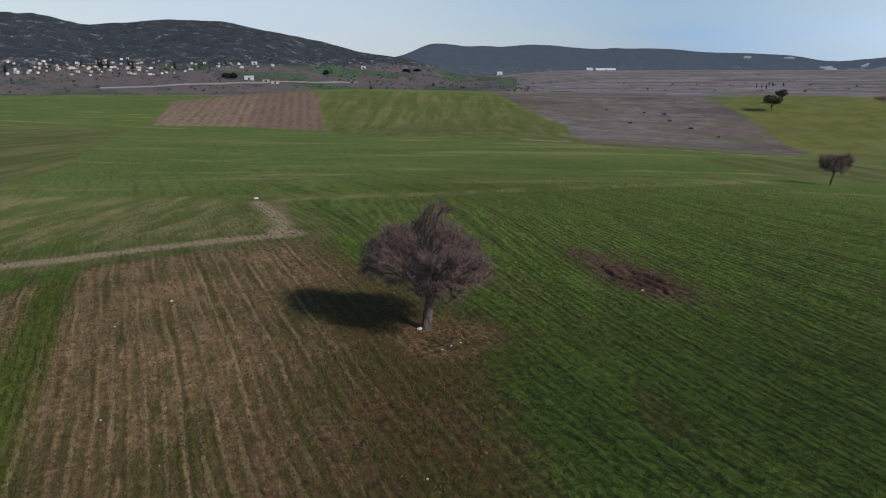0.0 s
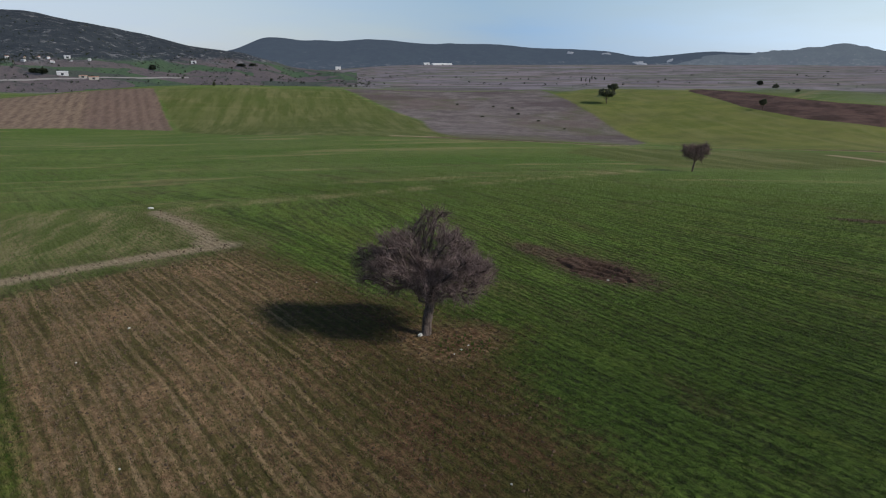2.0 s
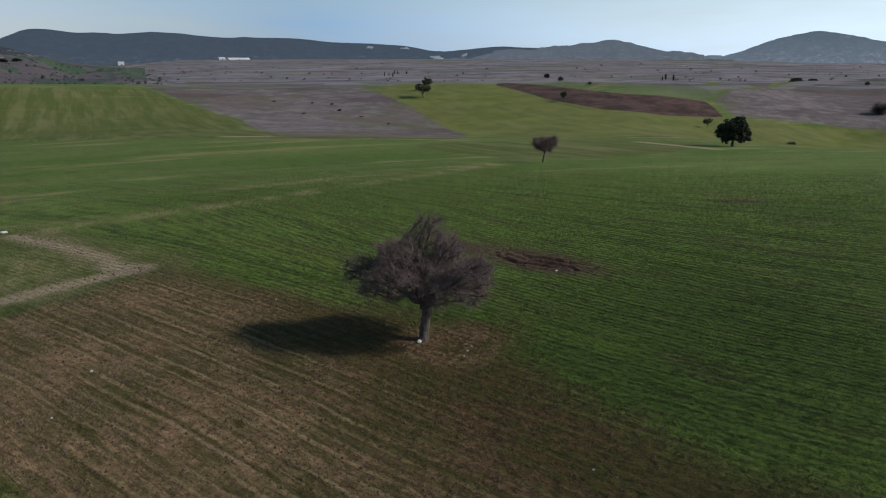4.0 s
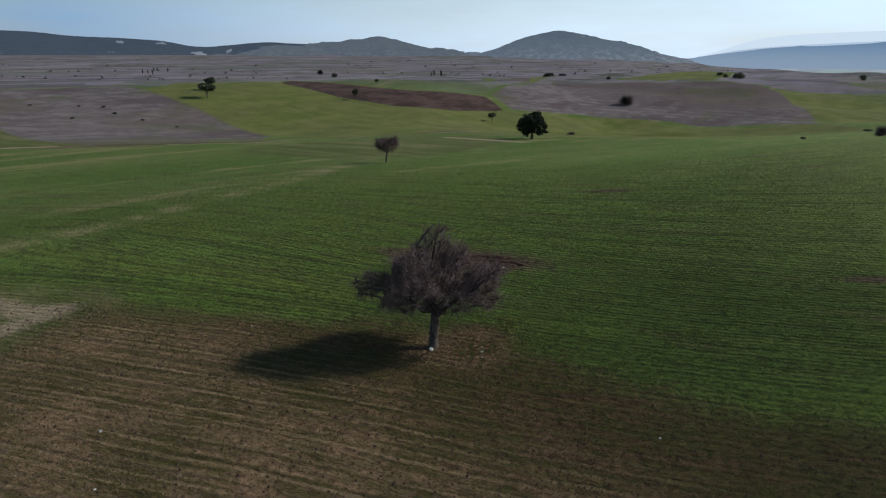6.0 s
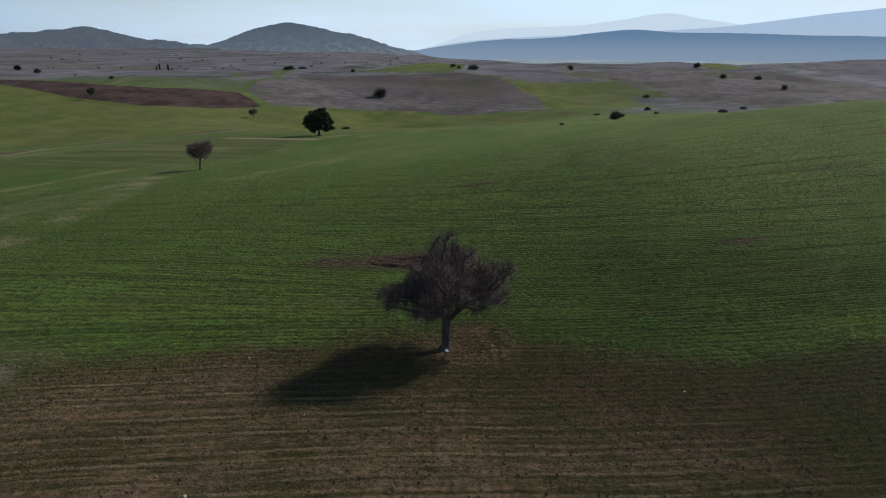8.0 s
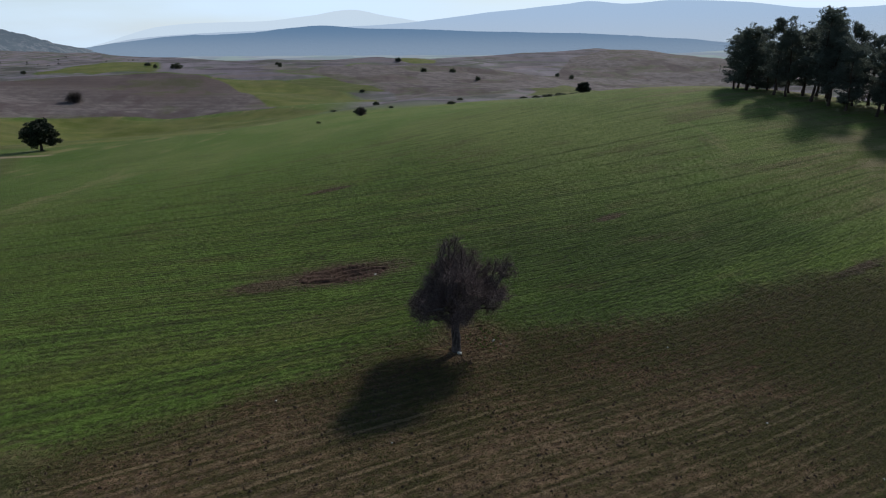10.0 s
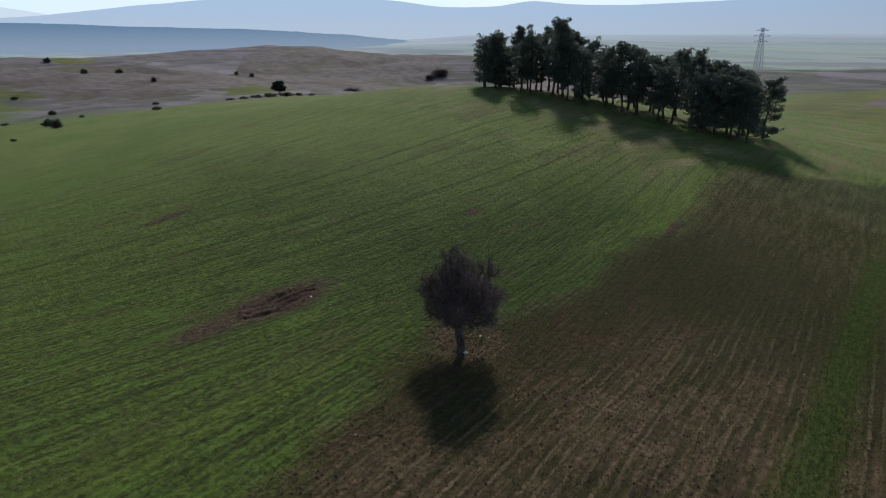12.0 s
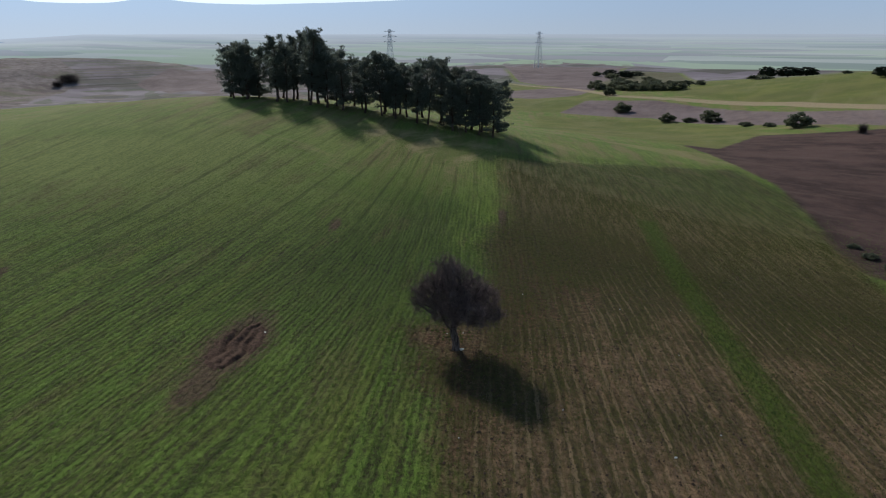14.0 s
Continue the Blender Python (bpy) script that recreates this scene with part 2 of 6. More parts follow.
# ---- fields ----
FIELDS = {
    "stubble": [[(2, 1), (0.5, 4), (-2.3, 6.5), (-5.4, 11.5), (-9, 17.6), (-12.4, 16.6), (-17, 14), (-21.5, 12), (-25, 6), (-27, -10), (-25, -30), (-21, -40), (-14, -66), (-5, -80), (6, -70), (20, -50), (12.2, -32.8), (8.6, -21.8), (3.4, -9.5)], [(4.2, -0.6), (3.4, 1.1), (1.2, 1.9), (-1.2, 1.4), (-2, -0.6), (-1, -2.6), (1.2, -3.2), (3.4, -2.4)]],
    "tilled": [
        [(-119, 235), (-84, 241), (-100, 346), (-150, 340)],
        [(-84.5, 241), (-49, 232), (-75, 343), (-100.5, 346)],
        [(67, -197), (70, -236), (43, -235), (-29, -172), (-70, -160), (-70, -140), (-28, -146), (0, -169), (35, -197)],
        [(261, -567), (300, -700), (160, -620), (139, -518), (109, -365), (80, -285), (167, -392)],
        [(550, -383), (590, -454), (549, -490), (357, -311)],
        [(112, -246), (131, -296), (109, -330), (84, -300), (80, -255), (95, -240)],
    ],
    "fallow": [
        [(20, 378), (138, 367), (126, 259), (115, 191), (55, 129), (34, 132), (46, 254), (33, 320)],
        [(259, 192), (280, 224), (388, 253), (470, 230), (459, 162), (437, 121), (369, 81), (321, 64), (326, 89), (319, 132), (293, 173)],
        [(330, 430), (420, 300), (700, 500), (500, 800), (200, 700)],
        [(493, 60), (485, 92), (601, 40), (640, -150), (600, -200), (457, -110), (330, -40), (293, 2), (424, 8)],
        [(162, -546), (93, -527), (37, -326), (51, -269), (83, -295)],
        [(1146, -580), (592, -361), (492, -255), (380, -173), (500, -100), (800, -200)],
        [(230, -150), (330, -120), (420, -200), (380, -340), (260, -300)],
    ],
    "lime": [
        [(126, 332), (152, 342), (162, 351), (201, 311), (195, 252), (202, 218), (222, 200), (252, 192), (307, 157), (321, 66), (290, 30), (200, 40), (150, 50), (135, 80), (130, 110), (160, 132), (125, 138), (118, 168), (117, 213)],
        [(465, 173), (718, 254), (800, 330), (560, 300)],
        [(439, 130), (455, 85), (430, 45), (363, 8), (365, 54), (329, 66), (370, 82)],
        [(621, -32), (636, 5), (720, 0), (720, -40)],
        [(312, 252), (663, 450), (760, 520), (560, 480)],
        [(50, -262), (26, -393), (-31, -300), (-120, -280), (-120, -180), (-29, -184), (14, -225)],
        [(51, -134), (70, -184), (35, -194), (0, -162), (-3, -138), (1, -106), (9, -109)],
        [(166, -371), (106, -311), (63, -251), (70, -236), (67, -197), (120, -190), (160, -300)],
    ],
    "olive": [
        [(-46, 228), (-73, 338), (20, 367), (45, 253), (43, 119), (0, 160)],
        [(-9, 22), (-16, 34), (-28, 44), (-120, 60), (-110, 20), (-22, 18)],
        [(-150, 194), (-121, 225), (-62, 79), (-56, 53), (-140, 60)],
        [(453, 81), (527, 18), (427, 8), (424, 42)],
        [(489, -61), (583, -172), (380, -143), (330, -60), (366, -75)],
        [(45, 94), (55, 107), (84, 111), (115, 120), (125, 105), (112, 80), (76, 64), (61, 63), (50, 66)],
        [(22, -40), (42, -42), (30, -56), (22, -55)],
    ],
    "red": [[(201, 311), (213, 318), (227, 278), (240, 243), (272, 222), (252, 192), (222, 200), (202, 218), (195, 252)],
            [(9, -109), (1, -106), (-3, -138), (-60, -145), (-90, -60), (-30, -30), (-23.9, -35.4), (-20.4, -38.4), (-17.3, -55.6), (-12, -73), (-4, -87)]],
}
TRACKS = [
    ([(-60, 8.5), (-26.1, 14.2), (-19.9, 16.4), (-15.4, 17.7), (-12, 18.4), (-10.3, 18.8)], 0.85),
    ([(-11.3, 19), (-11.7, 21), (-14.3, 28.1), (-17, 33.5), (-18.6, 37.2)], 0.6),
    ([(-10.6, 18.9), (-12, 20.4)], 0.9),
    ([(20, 150), (40, 135), (52, 126), (65, 120), (95, 141), (125, 147), (135, 136), (172, 143)], 2.2),
    ([(113, 103), (110, 88), (108, 74)], 1.8),
    ([(166, -371), (106, -311), (63, -251), (35, -236), (-5, -207), (-29, -177)], 2.6),
]
DITCH = [(30, 140), (52, 131), (66, 125), (94, 146.5), (125, 152.5), (138, 141), (172, 148)]
GREEN_LANES = [([(-60, 30), (-30, 33), (-18, 36.5), (-14, 38), (1, 39), (16, 44), (28, 50), (41, 58)], 1.7)]
PATCHES = [((11.9, 6.9), 4.3, 1.75, -1.2), ((9.9, 11.6), 2.0, 0.9, -1.2), ((33.5, 9.8), 2.4, 0.6, -1.1), ((20.8, -14), 1.6, 0.45, -1.1), ((10.5, -28.5), 2.6, 0.45, -1.1)]

def spread(n, first, reach):
    """Grid lines, fine round the tree and wider apart with distance."""
    lo, hi = 1e-4, 0.2
    for _ in range(60):
        b = (lo + hi) / 2
        lo, hi = (b, hi) if first / b * math.sinh(b * n) < reach else (lo, b)
    return first / b * np.sinh(b * np.arange(-n, n + 1))


def grid_mesh(name, xs, ys, zs):
    nx, ny = len(xs), len(ys)
    gx, gy = np.meshgrid(xs, ys)
    co = np.stack([gx, gy, zs], -1).reshape(-1, 3)
    i = np.arange(nx * ny).reshape(ny, nx)
    quads = np.stack([i[:-1, :-1], i[:-1, 1:], i[1:, 1:], i[1:, :-1]], -1).reshape(-1, 4)
    me = bpy.data.meshes.new(name)
    me.vertices.add(len(co)), me.loops.add(quads.size), me.polygons.add(len(quads))
    me.vertices.foreach_set("co", co.ravel())
    me.loops.foreach_set("vertex_index", quads.ravel())
    me.polygons.foreach_set("loop_start", np.arange(len(quads)) * 4)
    me.polygons.foreach_set("use_smooth", np.ones(len(quads), bool))
    me.update(calc_edges=True)
    return me, co


def give(me, name, values):
    a = me.attributes.new(name, "FLOAT_VECTOR", "POINT")
    a.data.foreach_set("vector", np.ascontiguousarray(np.stack(values, -1), np.float32).ravel())


xs = spread(350, 0.2, 4700)
gx, gy = np.meshgrid(xs, xs)
zs = land(gx, gy)
sd = {k: np.max([inside(gx, gy, p) for p in v], axis=0) for k, v in FIELDS.items()}
ditch = 4.0 - along(gx, gy, DITCH)
zs = zs - 0.9 * np.clip(ditch / 4.0, 0, 1)                                # a drain along the meadow
sd["olive"] = np.maximum(sd["olive"], np.max([w - along(gx, gy, l) for l, w in GREEN_LANES], axis=0))
track = np.max([w - along(gx, gy, l) for l, w in TRACKS], axis=0)
patch = np.full(gx.shape, -9.0)
for (px, py), ra, rb, turn in PATCHES:
    u = (gx - px) * math.cos(turn) + (gy - py) * math.sin(turn)
    v = -(gx - px) * math.sin(turn) + (gy - py) * math.cos(turn)
    patch = np.maximum(patch, 1 - np.hypot(u / ra, v / rb))
strip = np.minimum(1.15 - np.abs(gx * 0.899 + gy * 0.438 + 17.1 - 0.05 * (gy + 5)), 30 - np.hypot(gx + 12, gy + 12))
RUT_AT, RUT_TURN = (11.8, 6.9), -1.2
ru = (gx - RUT_AT[0]) * math.cos(RUT_TURN) + (gy - RUT_AT[1]) * math.sin(RUT_TURN)
rv = -(gx - RUT_AT[0]) * math.sin(RUT_TURN) + (gy - RUT_AT[1]) * math.cos(RUT_TURN)
zs = zs - 0.32 * np.clip(1.6 - 1.6 * np.hypot(ru / 3.4, rv / 1.35), 0, 1)      # bed of the wheel ruts
ground_me, ground_co = grid_mesh("ground", xs, xs, zs)
flat = lambda a: np.clip(a, -60, 60).reshape(-1)
give(ground_me, "field_a", [flat(sd["stubble"]), flat(sd["tilled"]), flat(sd["fallow"])])
give(ground_me, "field_b", [flat(sd["lime"]), flat(sd["olive"]), flat(sd["red"])])
give(ground_me, "field_d", [flat(ditch), flat(gx * 0), flat(gx * 0)])
give(ground_me, "field_c", [flat(track), flat(patch), flat(strip)])


FAN = 0.2        # east of the tree the crop rows swing round towards the south


def row_shift(side, s):
    """How far a row has swung across itself at s metres along it."""
    k = np.clip(side / 15, 0, 1)
    return FAN * np.clip(s, -40, 60) * k * k * (3 - 2 * k)


def ground_material():
    m = Nodes("farmland", 0.95, 0.1)
    p = m.coords()
    x, y, z = m.split(p)
    centred = lambda scale, amount, detail=4, rough=0.7: m.math("MULTIPLY", m.math("SUBTRACT", m.noise(p, scale, detail, rough), 0.5), amount)
    wob, wob_fine = centred(0.35, 3.0), centred(2.2, 1.6, 3)
    wobble = m.math("ADD", wob, wob_fine)
    far = m.math("SQRT", m.math("ADD", m.math("POWER", x, 2.0), m.math("POWER", y, 2.0)))
    stubble, tilled, fallow = m.split(m.attr("field_a"))
    lime, olive, red = m.split(m.attr("field_b"))
    track, patch, strip = m.split(m.attr("field_c"))
    ditch = m.split(m.attr("field_d"))[0]
    # u runs across the seed rows, s along them
    side = m.math("ADD", m.math("MULTIPLY", x, 0.899), m.math("MULTIPLY", y, 0.438))
    s = m.math("SUBTRACT", m.math("MULTIPLY", x, 0.438), m.math("MULTIPLY", y, 0.899))
    reach_s = m.math("MINIMUM", m.math("MAXIMUM", s, -40.0), 60.0)
    u = m.math("ADD", side, m.math("MULTIPLY", m.math("MULTIPLY", reach_s, FAN), m.ramp(side, 0.0, 15.0)))
    bend = m.math("ADD", centred(0.04, 1.2, 2), centred(0.5, 0.26, 3))
    v = m.math("ADD", u, bend)
    comb = m.t.nodes.new("ShaderNodeCombineXYZ")
    m.put(comb.inputs[0], v), m.put(comb.inputs[1], s)
    rowed = comb.outputs[0]
    band = lambda spacing, coord: m.math("MULTIPLY_ADD", m.math("COSINE", m.math("MULTIPLY", coord, 2 * math.pi / spacing)), 0.5, 0.5)
    lengthwise = lambda squeeze, scale, detail=4, rough=0.65: m.noise(m.stretch(rowed, 1.0, squeeze, 1.0), scale, detail, rough)
    seed_rows = band(0.42, v)
    s_fine, s_wide = lengthwise(0.2, 3.2), lengthwise(0.2, 0.55, 3, 0.6)
    thread = lengthwise(0.10, 2.1, 4, 0.62)             # long fine lines along the rows
    grain, cloud = m.noise(p, 5.0, 6, 0.75), m.noise(p, 0.09, 4, 0.6)
    crumb = m.noise(p, 2.4, 6, 0.75)
    clump = lengthwise(0.6, 3.6, 5, 0.74)
    near = m.ramp(far, 95.0, 45.0)
    # young crop: leaf rows over dark soil, with seams of the seed drill
    leaf = m.math("ADD", m.math("MULTIPLY", clump, 0.60), m.math("ADD", m.math("MULTIPLY", thread, 0.42), m.math("MULTIPLY", m.math("MULTIPLY", seed_rows, m.ramp(far, 80.0, 40.0)), 0.06)))
    leaf = m.ramp(m.math("ADD", leaf, m.math("MULTIPLY", m.math("SUBTRACT", grain, 0.5), 0.28)), 0.42, 0.64)
    c = m.mix(leaf, (0.046, 0.047, 0.017), (0.116, 0.184, 0.030))
    c = m.mix(m.math("MULTIPLY", m.ramp(s_wide, 0.48, 0.70), 0.5), c, m.mix(leaf, (0.050, 0.042, 0.018), (0.118, 0.120, 0.034)))
    c = m.mix(m.math("MULTIPLY", m.ramp(cloud, 0.42, 0.66), 0.45), c, m.mix(leaf, (0.052, 0.070, 0.014), (0.112, 0.142, 0.026)))
    light = m.mix(m.ramp(m.noise(m.stretch(p, 0.35, 1.0, 1.0, 0.15), 0.07, 4, 0.6), 0.35, 0.65), (0.120, 0.184, 0.032), (0.180, 0.214, 0.056))
    light = m.mix(m.math("MULTIPLY", m.ramp(leaf, 0.75, 0.1), 0.5), light, (0.064, 0.092, 0.020))
    northern = m.ramp(m.math("ADD", far, m.math("MULTIPLY", wob, 5.0)), 14.0, 75.0, 0.0, 0.9)
    southern = m.ramp(m.math("ADD", m.math("SUBTRACT", y, m.math("MULTIPLY", x, 0.5)), m.math("MULTIPLY", wob, 3.0)), -14.0, -34.0, 0.0, 0.95)
    c = m.mix(m.math("MAXIMUM", northern, southern), c, light)
    c = m.mix(m.ramp(m.math("ADD", y, m.math("MULTIPLY", wob, 4.0)), 22.0, 70.0), c, (0.80, 0.83, 0.84), "MULTIPLY")
    tawny = m.math("MULTIPLY", m.ramp(y, -20.0, -40.0), m.ramp(lengthwise(0.16, 0.34, 5), 0.44, 0.62))
    c = m.mix(m.math("MULTIPLY", tawny, 0.7), c, m.mix(s_fine, (0.120, 0.096, 0.042), (0.250, 0.196, 0.095)))
    # crop mixed darker round the tree, most between y -4 and -20
    dark_band = m.math("MULTIPLY", m.math("MULTIPLY", m.ramp(y, 24.0, -4.0), m.ramp(y, -32.0, -20.0)), m.ramp(far, 60.0, 26.0))
    c = m.mix(m.math("MULTIPLY", dark_band, 0.25), c, m.mix(leaf, (0.012, 0.018, 0.005), (0.040, 0.066, 0.011)))
    # darker again south of the tree, down to y -36
    dark_south = m.math("MULTIPLY", m.ramp(m.math("ADD", y, m.math("MULTIPLY", wob, 2.0)), 8.0, -10.0), m.math("MULTIPLY", m.ramp(y, -36.0, -24.0), m.ramp(x, 27.0, 14.0)))
    c = m.mix(m.math("MULTIPLY", dark_south, 0.6), c, m.mix(leaf, (0.014, 0.024, 0.007), (0.050, 0.084, 0.015)))
    # brighter crop beside the stubble, with the glow of backlit leaves in its colour
    fresh = m.math("MULTIPLY", m.math("MULTIPLY", m.ramp(m.math("ADD", stubble, wobble), -6.0, -2.0), m.ramp(y, -9.0, -24.0, 0.0, 0.9)), m.ramp(m.noise(p, 0.2, 3), 0.3, 0.55, 0.35, 0.8))
    c = m.mix(fresh, c, m.mix(leaf, (0.058, 0.090, 0.014), (0.128, 0.186, 0.026)))
    dry = m.noise(m.stretch(p, 0.22, 1.0, 1.0, 0.1), 0.13, 5, 0.65)
    north = m.math("MAXIMUM", m.ramp(y, 28.0, 48.0), m.math("MULTIPLY", m.ramp(y, -18.0, -32.0), 0.8))
    c = m.mix(m.math("MULTIPLY", m.math("MULTIPLY", m.ramp(dry, 0.53, 0.66), north), 0.6), c, (0.250, 0.208, 0.095))
    worn = m.math("MULTIPLY", m.ramp(lengthwise(0.3, 0.22, 5, 0.7), 0.52, 0.64), m.ramp(far, 130.0, 60.0))
    c = m.mix(m.math("MULTIPLY", worn, 0.4), c, m.mix(leaf, (0.070, 0.050, 0.024), (0.128, 0.110, 0.044)))
    seam = m.math("MULTIPLY", m.ramp(m.math("MULTIPLY_ADD", s_fine, 0.5, band(2.9, v)), 1.08, 1.26), m.ramp(lengthwise(0.05, 0.35, 3, 0.6), 0.40, 0.58))
    c = m.mix(m.math("MULTIPLY", m.math("MULTIPLY", seam, near), 0.4), c, (0.018, 0.024, 0.008))
    lane = lengthwise(0.04, 0.30)
    c = m.mix(m.math("MULTIPLY", m.math("MULTIPLY", m.ramp(lane, 0.53, 0.66), m.ramp(far, 90.0, 50.0)), 0.4), c, m.mix(leaf, (0.070, 0.088, 0.018), (0.142, 0.172, 0.030)))
    # other crops
    e = m.mix(m.ramp(cloud, 0.35, 0.65), (0.102, 0.124, 0.026), (0.156, 0.160, 0.043))
    e = m.mix(m.math("MULTIPLY", m.ramp(m.noise(p, 0.03, 5, 0.65), 0.4, 0.7), 0.5), e, (0.120, 0.112, 0.046))
    e = m.mix(m.math("MULTIPLY", m.ramp(m.noise(m.stretch(p, 1.0, 0.16, 0.0, 0.7), 0.16, 4, 0.65), 0.5, 0.66), 0.35), e, (0.190, 0.180, 0.078))
    c = m.mix(m.ramp(m.math("ADD", lime, wobble), -2.5, 2.5), c, e)
    e = m.mix(m.ramp(m.noise(m.stretch(p, 1.0, 0.10, 0.0, 0.25), 0.22, 4, 0.65), 0.40, 0.62), (0.074, 0.086, 0.020), (0.165, 0.148, 0.062))
    e = m.mix(m.math("MULTIPLY", m.ramp(m.noise(p, 0.03, 4, 0.6), 0.4, 0.6), 0.6), e, (0.080, 0.096, 0.022))
    e = m.mix(m.ramp(far, 95.0, 60.0), e, m.mix(m.ramp(m.noise(m.stretch(p, 1.0, 0.25, 0.0, 0.2), 0.28, 5, 0.7), 0.42, 0.62), (0.120, 0.142, 0.036), (0.290, 0.238, 0.115)))
    c = m.mix(m.math("MULTIPLY", m.ramp(m.math("ADD", olive, wobble), -1.5, 1.5), 0.75), c, e)
    # fallow: grey soil in swaths, the violet of haze put into it, greener in the hollows
    e = m.mix(m.ramp(m.noise(p, 0.12, 6, 0.75), 0.38, 0.62), (0.124, 0.101, 0.095), (0.200, 0.167, 0.158))
    e = m.mix(m.math("MULTIPLY", m.ramp(m.math("ADD", x, m.math("MULTIPLY", wob, 12.0)), 330.0, 390.0), m.ramp(y, 60.0, 130.0)), e, m.mix(m.noise(p, 0.1, 5, 0.7), (0.092, 0.068, 0.062), (0.158, 0.120, 0.108)))
    contour = band(1.0, m.math("ADD", m.math("ADD", m.math("MULTIPLY", z, 0.55), m.math("MULTIPLY", x, 0.055)), m.math("MULTIPLY", wob, 0.25)))
    e = m.mix(m.math("MULTIPLY", m.math("MULTIPLY", contour, m.ramp(far, 620.0, 500.0)), 0.22), e, (0.080, 0.058, 0.054))
    e = m.mix(m.math("MULTIPLY", m.ramp(m.noise(p, 0.017, 5, 0.62), 0.49, 0.57), 0.6), e, m.mix(m.ramp(m.noise(p, 0.05, 4, 0.6), 0.4, 0.6), (0.092, 0.100, 0.040), (0.135, 0.098, 0.086)))
    e = m.mix(m.math("MULTIPLY", m.ramp(m.noise(m.stretch(p, 0.7, 1.6, 0.0, 0.4), 0.012, 4, 0.6), 0.53, 0.60), 0.65), e, (0.086, 0.062, 0.062))
    lower = m.math("MULTIPLY", m.ramp(m.math("ADD", y, m.math("MULTIPLY", wob, 14.0)), 215.0, 135.0), m.ramp(x, 150.0, 110.0))
    e = m.mix(m.math("MULTIPLY", lower, 0.7), e, m.mix(m.noise(p, 0.2, 5, 0.7), (0.075, 0.080, 0.028), (0.140, 0.130, 0.060)))
    c = m.mix(m.ramp(m.math("ADD", fallow, wobble), -1.5, 1.5), c, e)
    # tilled plots with furrows
    slant = m.math("ADD", x, m.math("MULTIPLY", y, 0.22))
    furrow = m.math("MULTIPLY", band(4.2, m.math("ADD", slant, centred(0.1, 1.5))), m.ramp(m.noise(m.stretch(p, 1.0, 0.08, 0.0, 0.22), 0.3, 4, 0.7), 0.35, 0.6))
    e = m.mix(m.ramp(m.noise(m.stretch(p, 1.0, 0.3, 0.0, 0.22), 0.6, 5, 0.7), 0.35, 0.65), (0.165, 0.112, 0.078), (0.265, 0.188, 0.130))
    e = m.mix(m.math("MULTIPLY", m.ramp(slant, -31.0, -27.0), 0.55), e, (0.150, 0.098, 0.082))
    e = m.mix(m.math("MULTIPLY", furrow, 0.5), e, (0.085, 0.057, 0.043))
    # plots far east and south: haze put into the colour as mauve
    e = m.mix(m.math("MAXIMUM", m.ramp(x, 150.0, 230.0, 0.0, 0.75), m.ramp(y, -90.0, -130.0, 0.0, 0.7)), e, m.mix(m.ramp(m.noise(p, 0.06, 5, 0.7), 0.3, 0.7), (0.108, 0.082, 0.088), (0.200, 0.160, 0.164)))
    c = m.mix(m.ramp(m.math("ADD", tilled, wobble), -0.8, 0.8), c, e)
    e = m.mix(m.ramp(m.noise(p, 0.08, 6, 0.7), 0.38, 0.62), (0.046, 0.027, 0.022), (0.094, 0.056, 0.046))
    e = m.mix(m.math("MULTIPLY", m.ramp(m.noise(m.stretch(p, 0.25, 1.0, 0.0, 0.3), 0.25, 5, 0.7), 0.5, 0.62), 0.4), e, (0.130, 0.084, 0.068))
    c = m.mix(m.ramp(m.math("ADD", red, m.math("MULTIPLY", wobble, 0.6)), -0.6, 0.6), c, e)
    # stubble round the tree: red-brown crumbly soil, weeds along the rows, straw lines that are brightest to the west
    west = m.ramp(m.math("ADD", side, m.math("MULTIPLY", y, -0.35)), 0.0, -9.0)
    south = m.ramp(y, -7.0, -25.0)
    e = m.mix(m.ramp(crumb, 0.36, 0.64), (0.062, 0.038, 0.024), (0.175, 0.108, 0.066))
    e = m.mix(m.math("MULTIPLY", west, m.math("MULTIPLY_ADD", south, -0.75, 0.9)), e, m.mix(m.ramp(crumb, 0.36, 0.64), (0.205, 0.138, 0.088), (0.420, 0.300, 0.198)))
    e = m.mix(m.math("MULTIPLY", m.ramp(grain, 0.44, 0.34), 0.7), e, (0.030, 0.019, 0.012))
    weedy = m.math("ADD", m.math("MULTIPLY", thread, 0.6), m.math("ADD", m.math("MULTIPLY", m.noise(p, 0.17, 4, 0.65), 0.55), m.math("MULTIPLY", clump, 0.35)))
    weedy = m.ramp(m.math("ADD", weedy, m.math("MULTIPLY", south, 0.12)), 0.62, 0.84)
    e = m.mix(m.math("MULTIPLY", weedy, 0.85), e, m.mix(m.ramp(clump, 0.4, 0.6), (0.046, 0.052, 0.016), (0.100, 0.104, 0.032)))
    straw_rows = m.math("MULTIPLY_ADD", thread, 1.5, m.math("MULTIPLY", 0.75, band(0.60, m.math("ADD", v, m.math("MULTIPLY", wob_fine, 0.08)))))
    straw = m.math("MULTIPLY", m.ramp(m.math("MULTIPLY_ADD", m.math("SUBTRACT", grain, 0.5), 0.9, straw_rows), 1.30, 1.60), m.ramp(s_wide, 0.34, 0.56, 0.25, 1.0))
    straw = m.math("MULTIPLY", straw, m.math("MULTIPLY", m.math("MULTIPLY_ADD", west, 0.85, 0.15), m.math("MULTIPLY_ADD", south, -0.7, 1.0)))
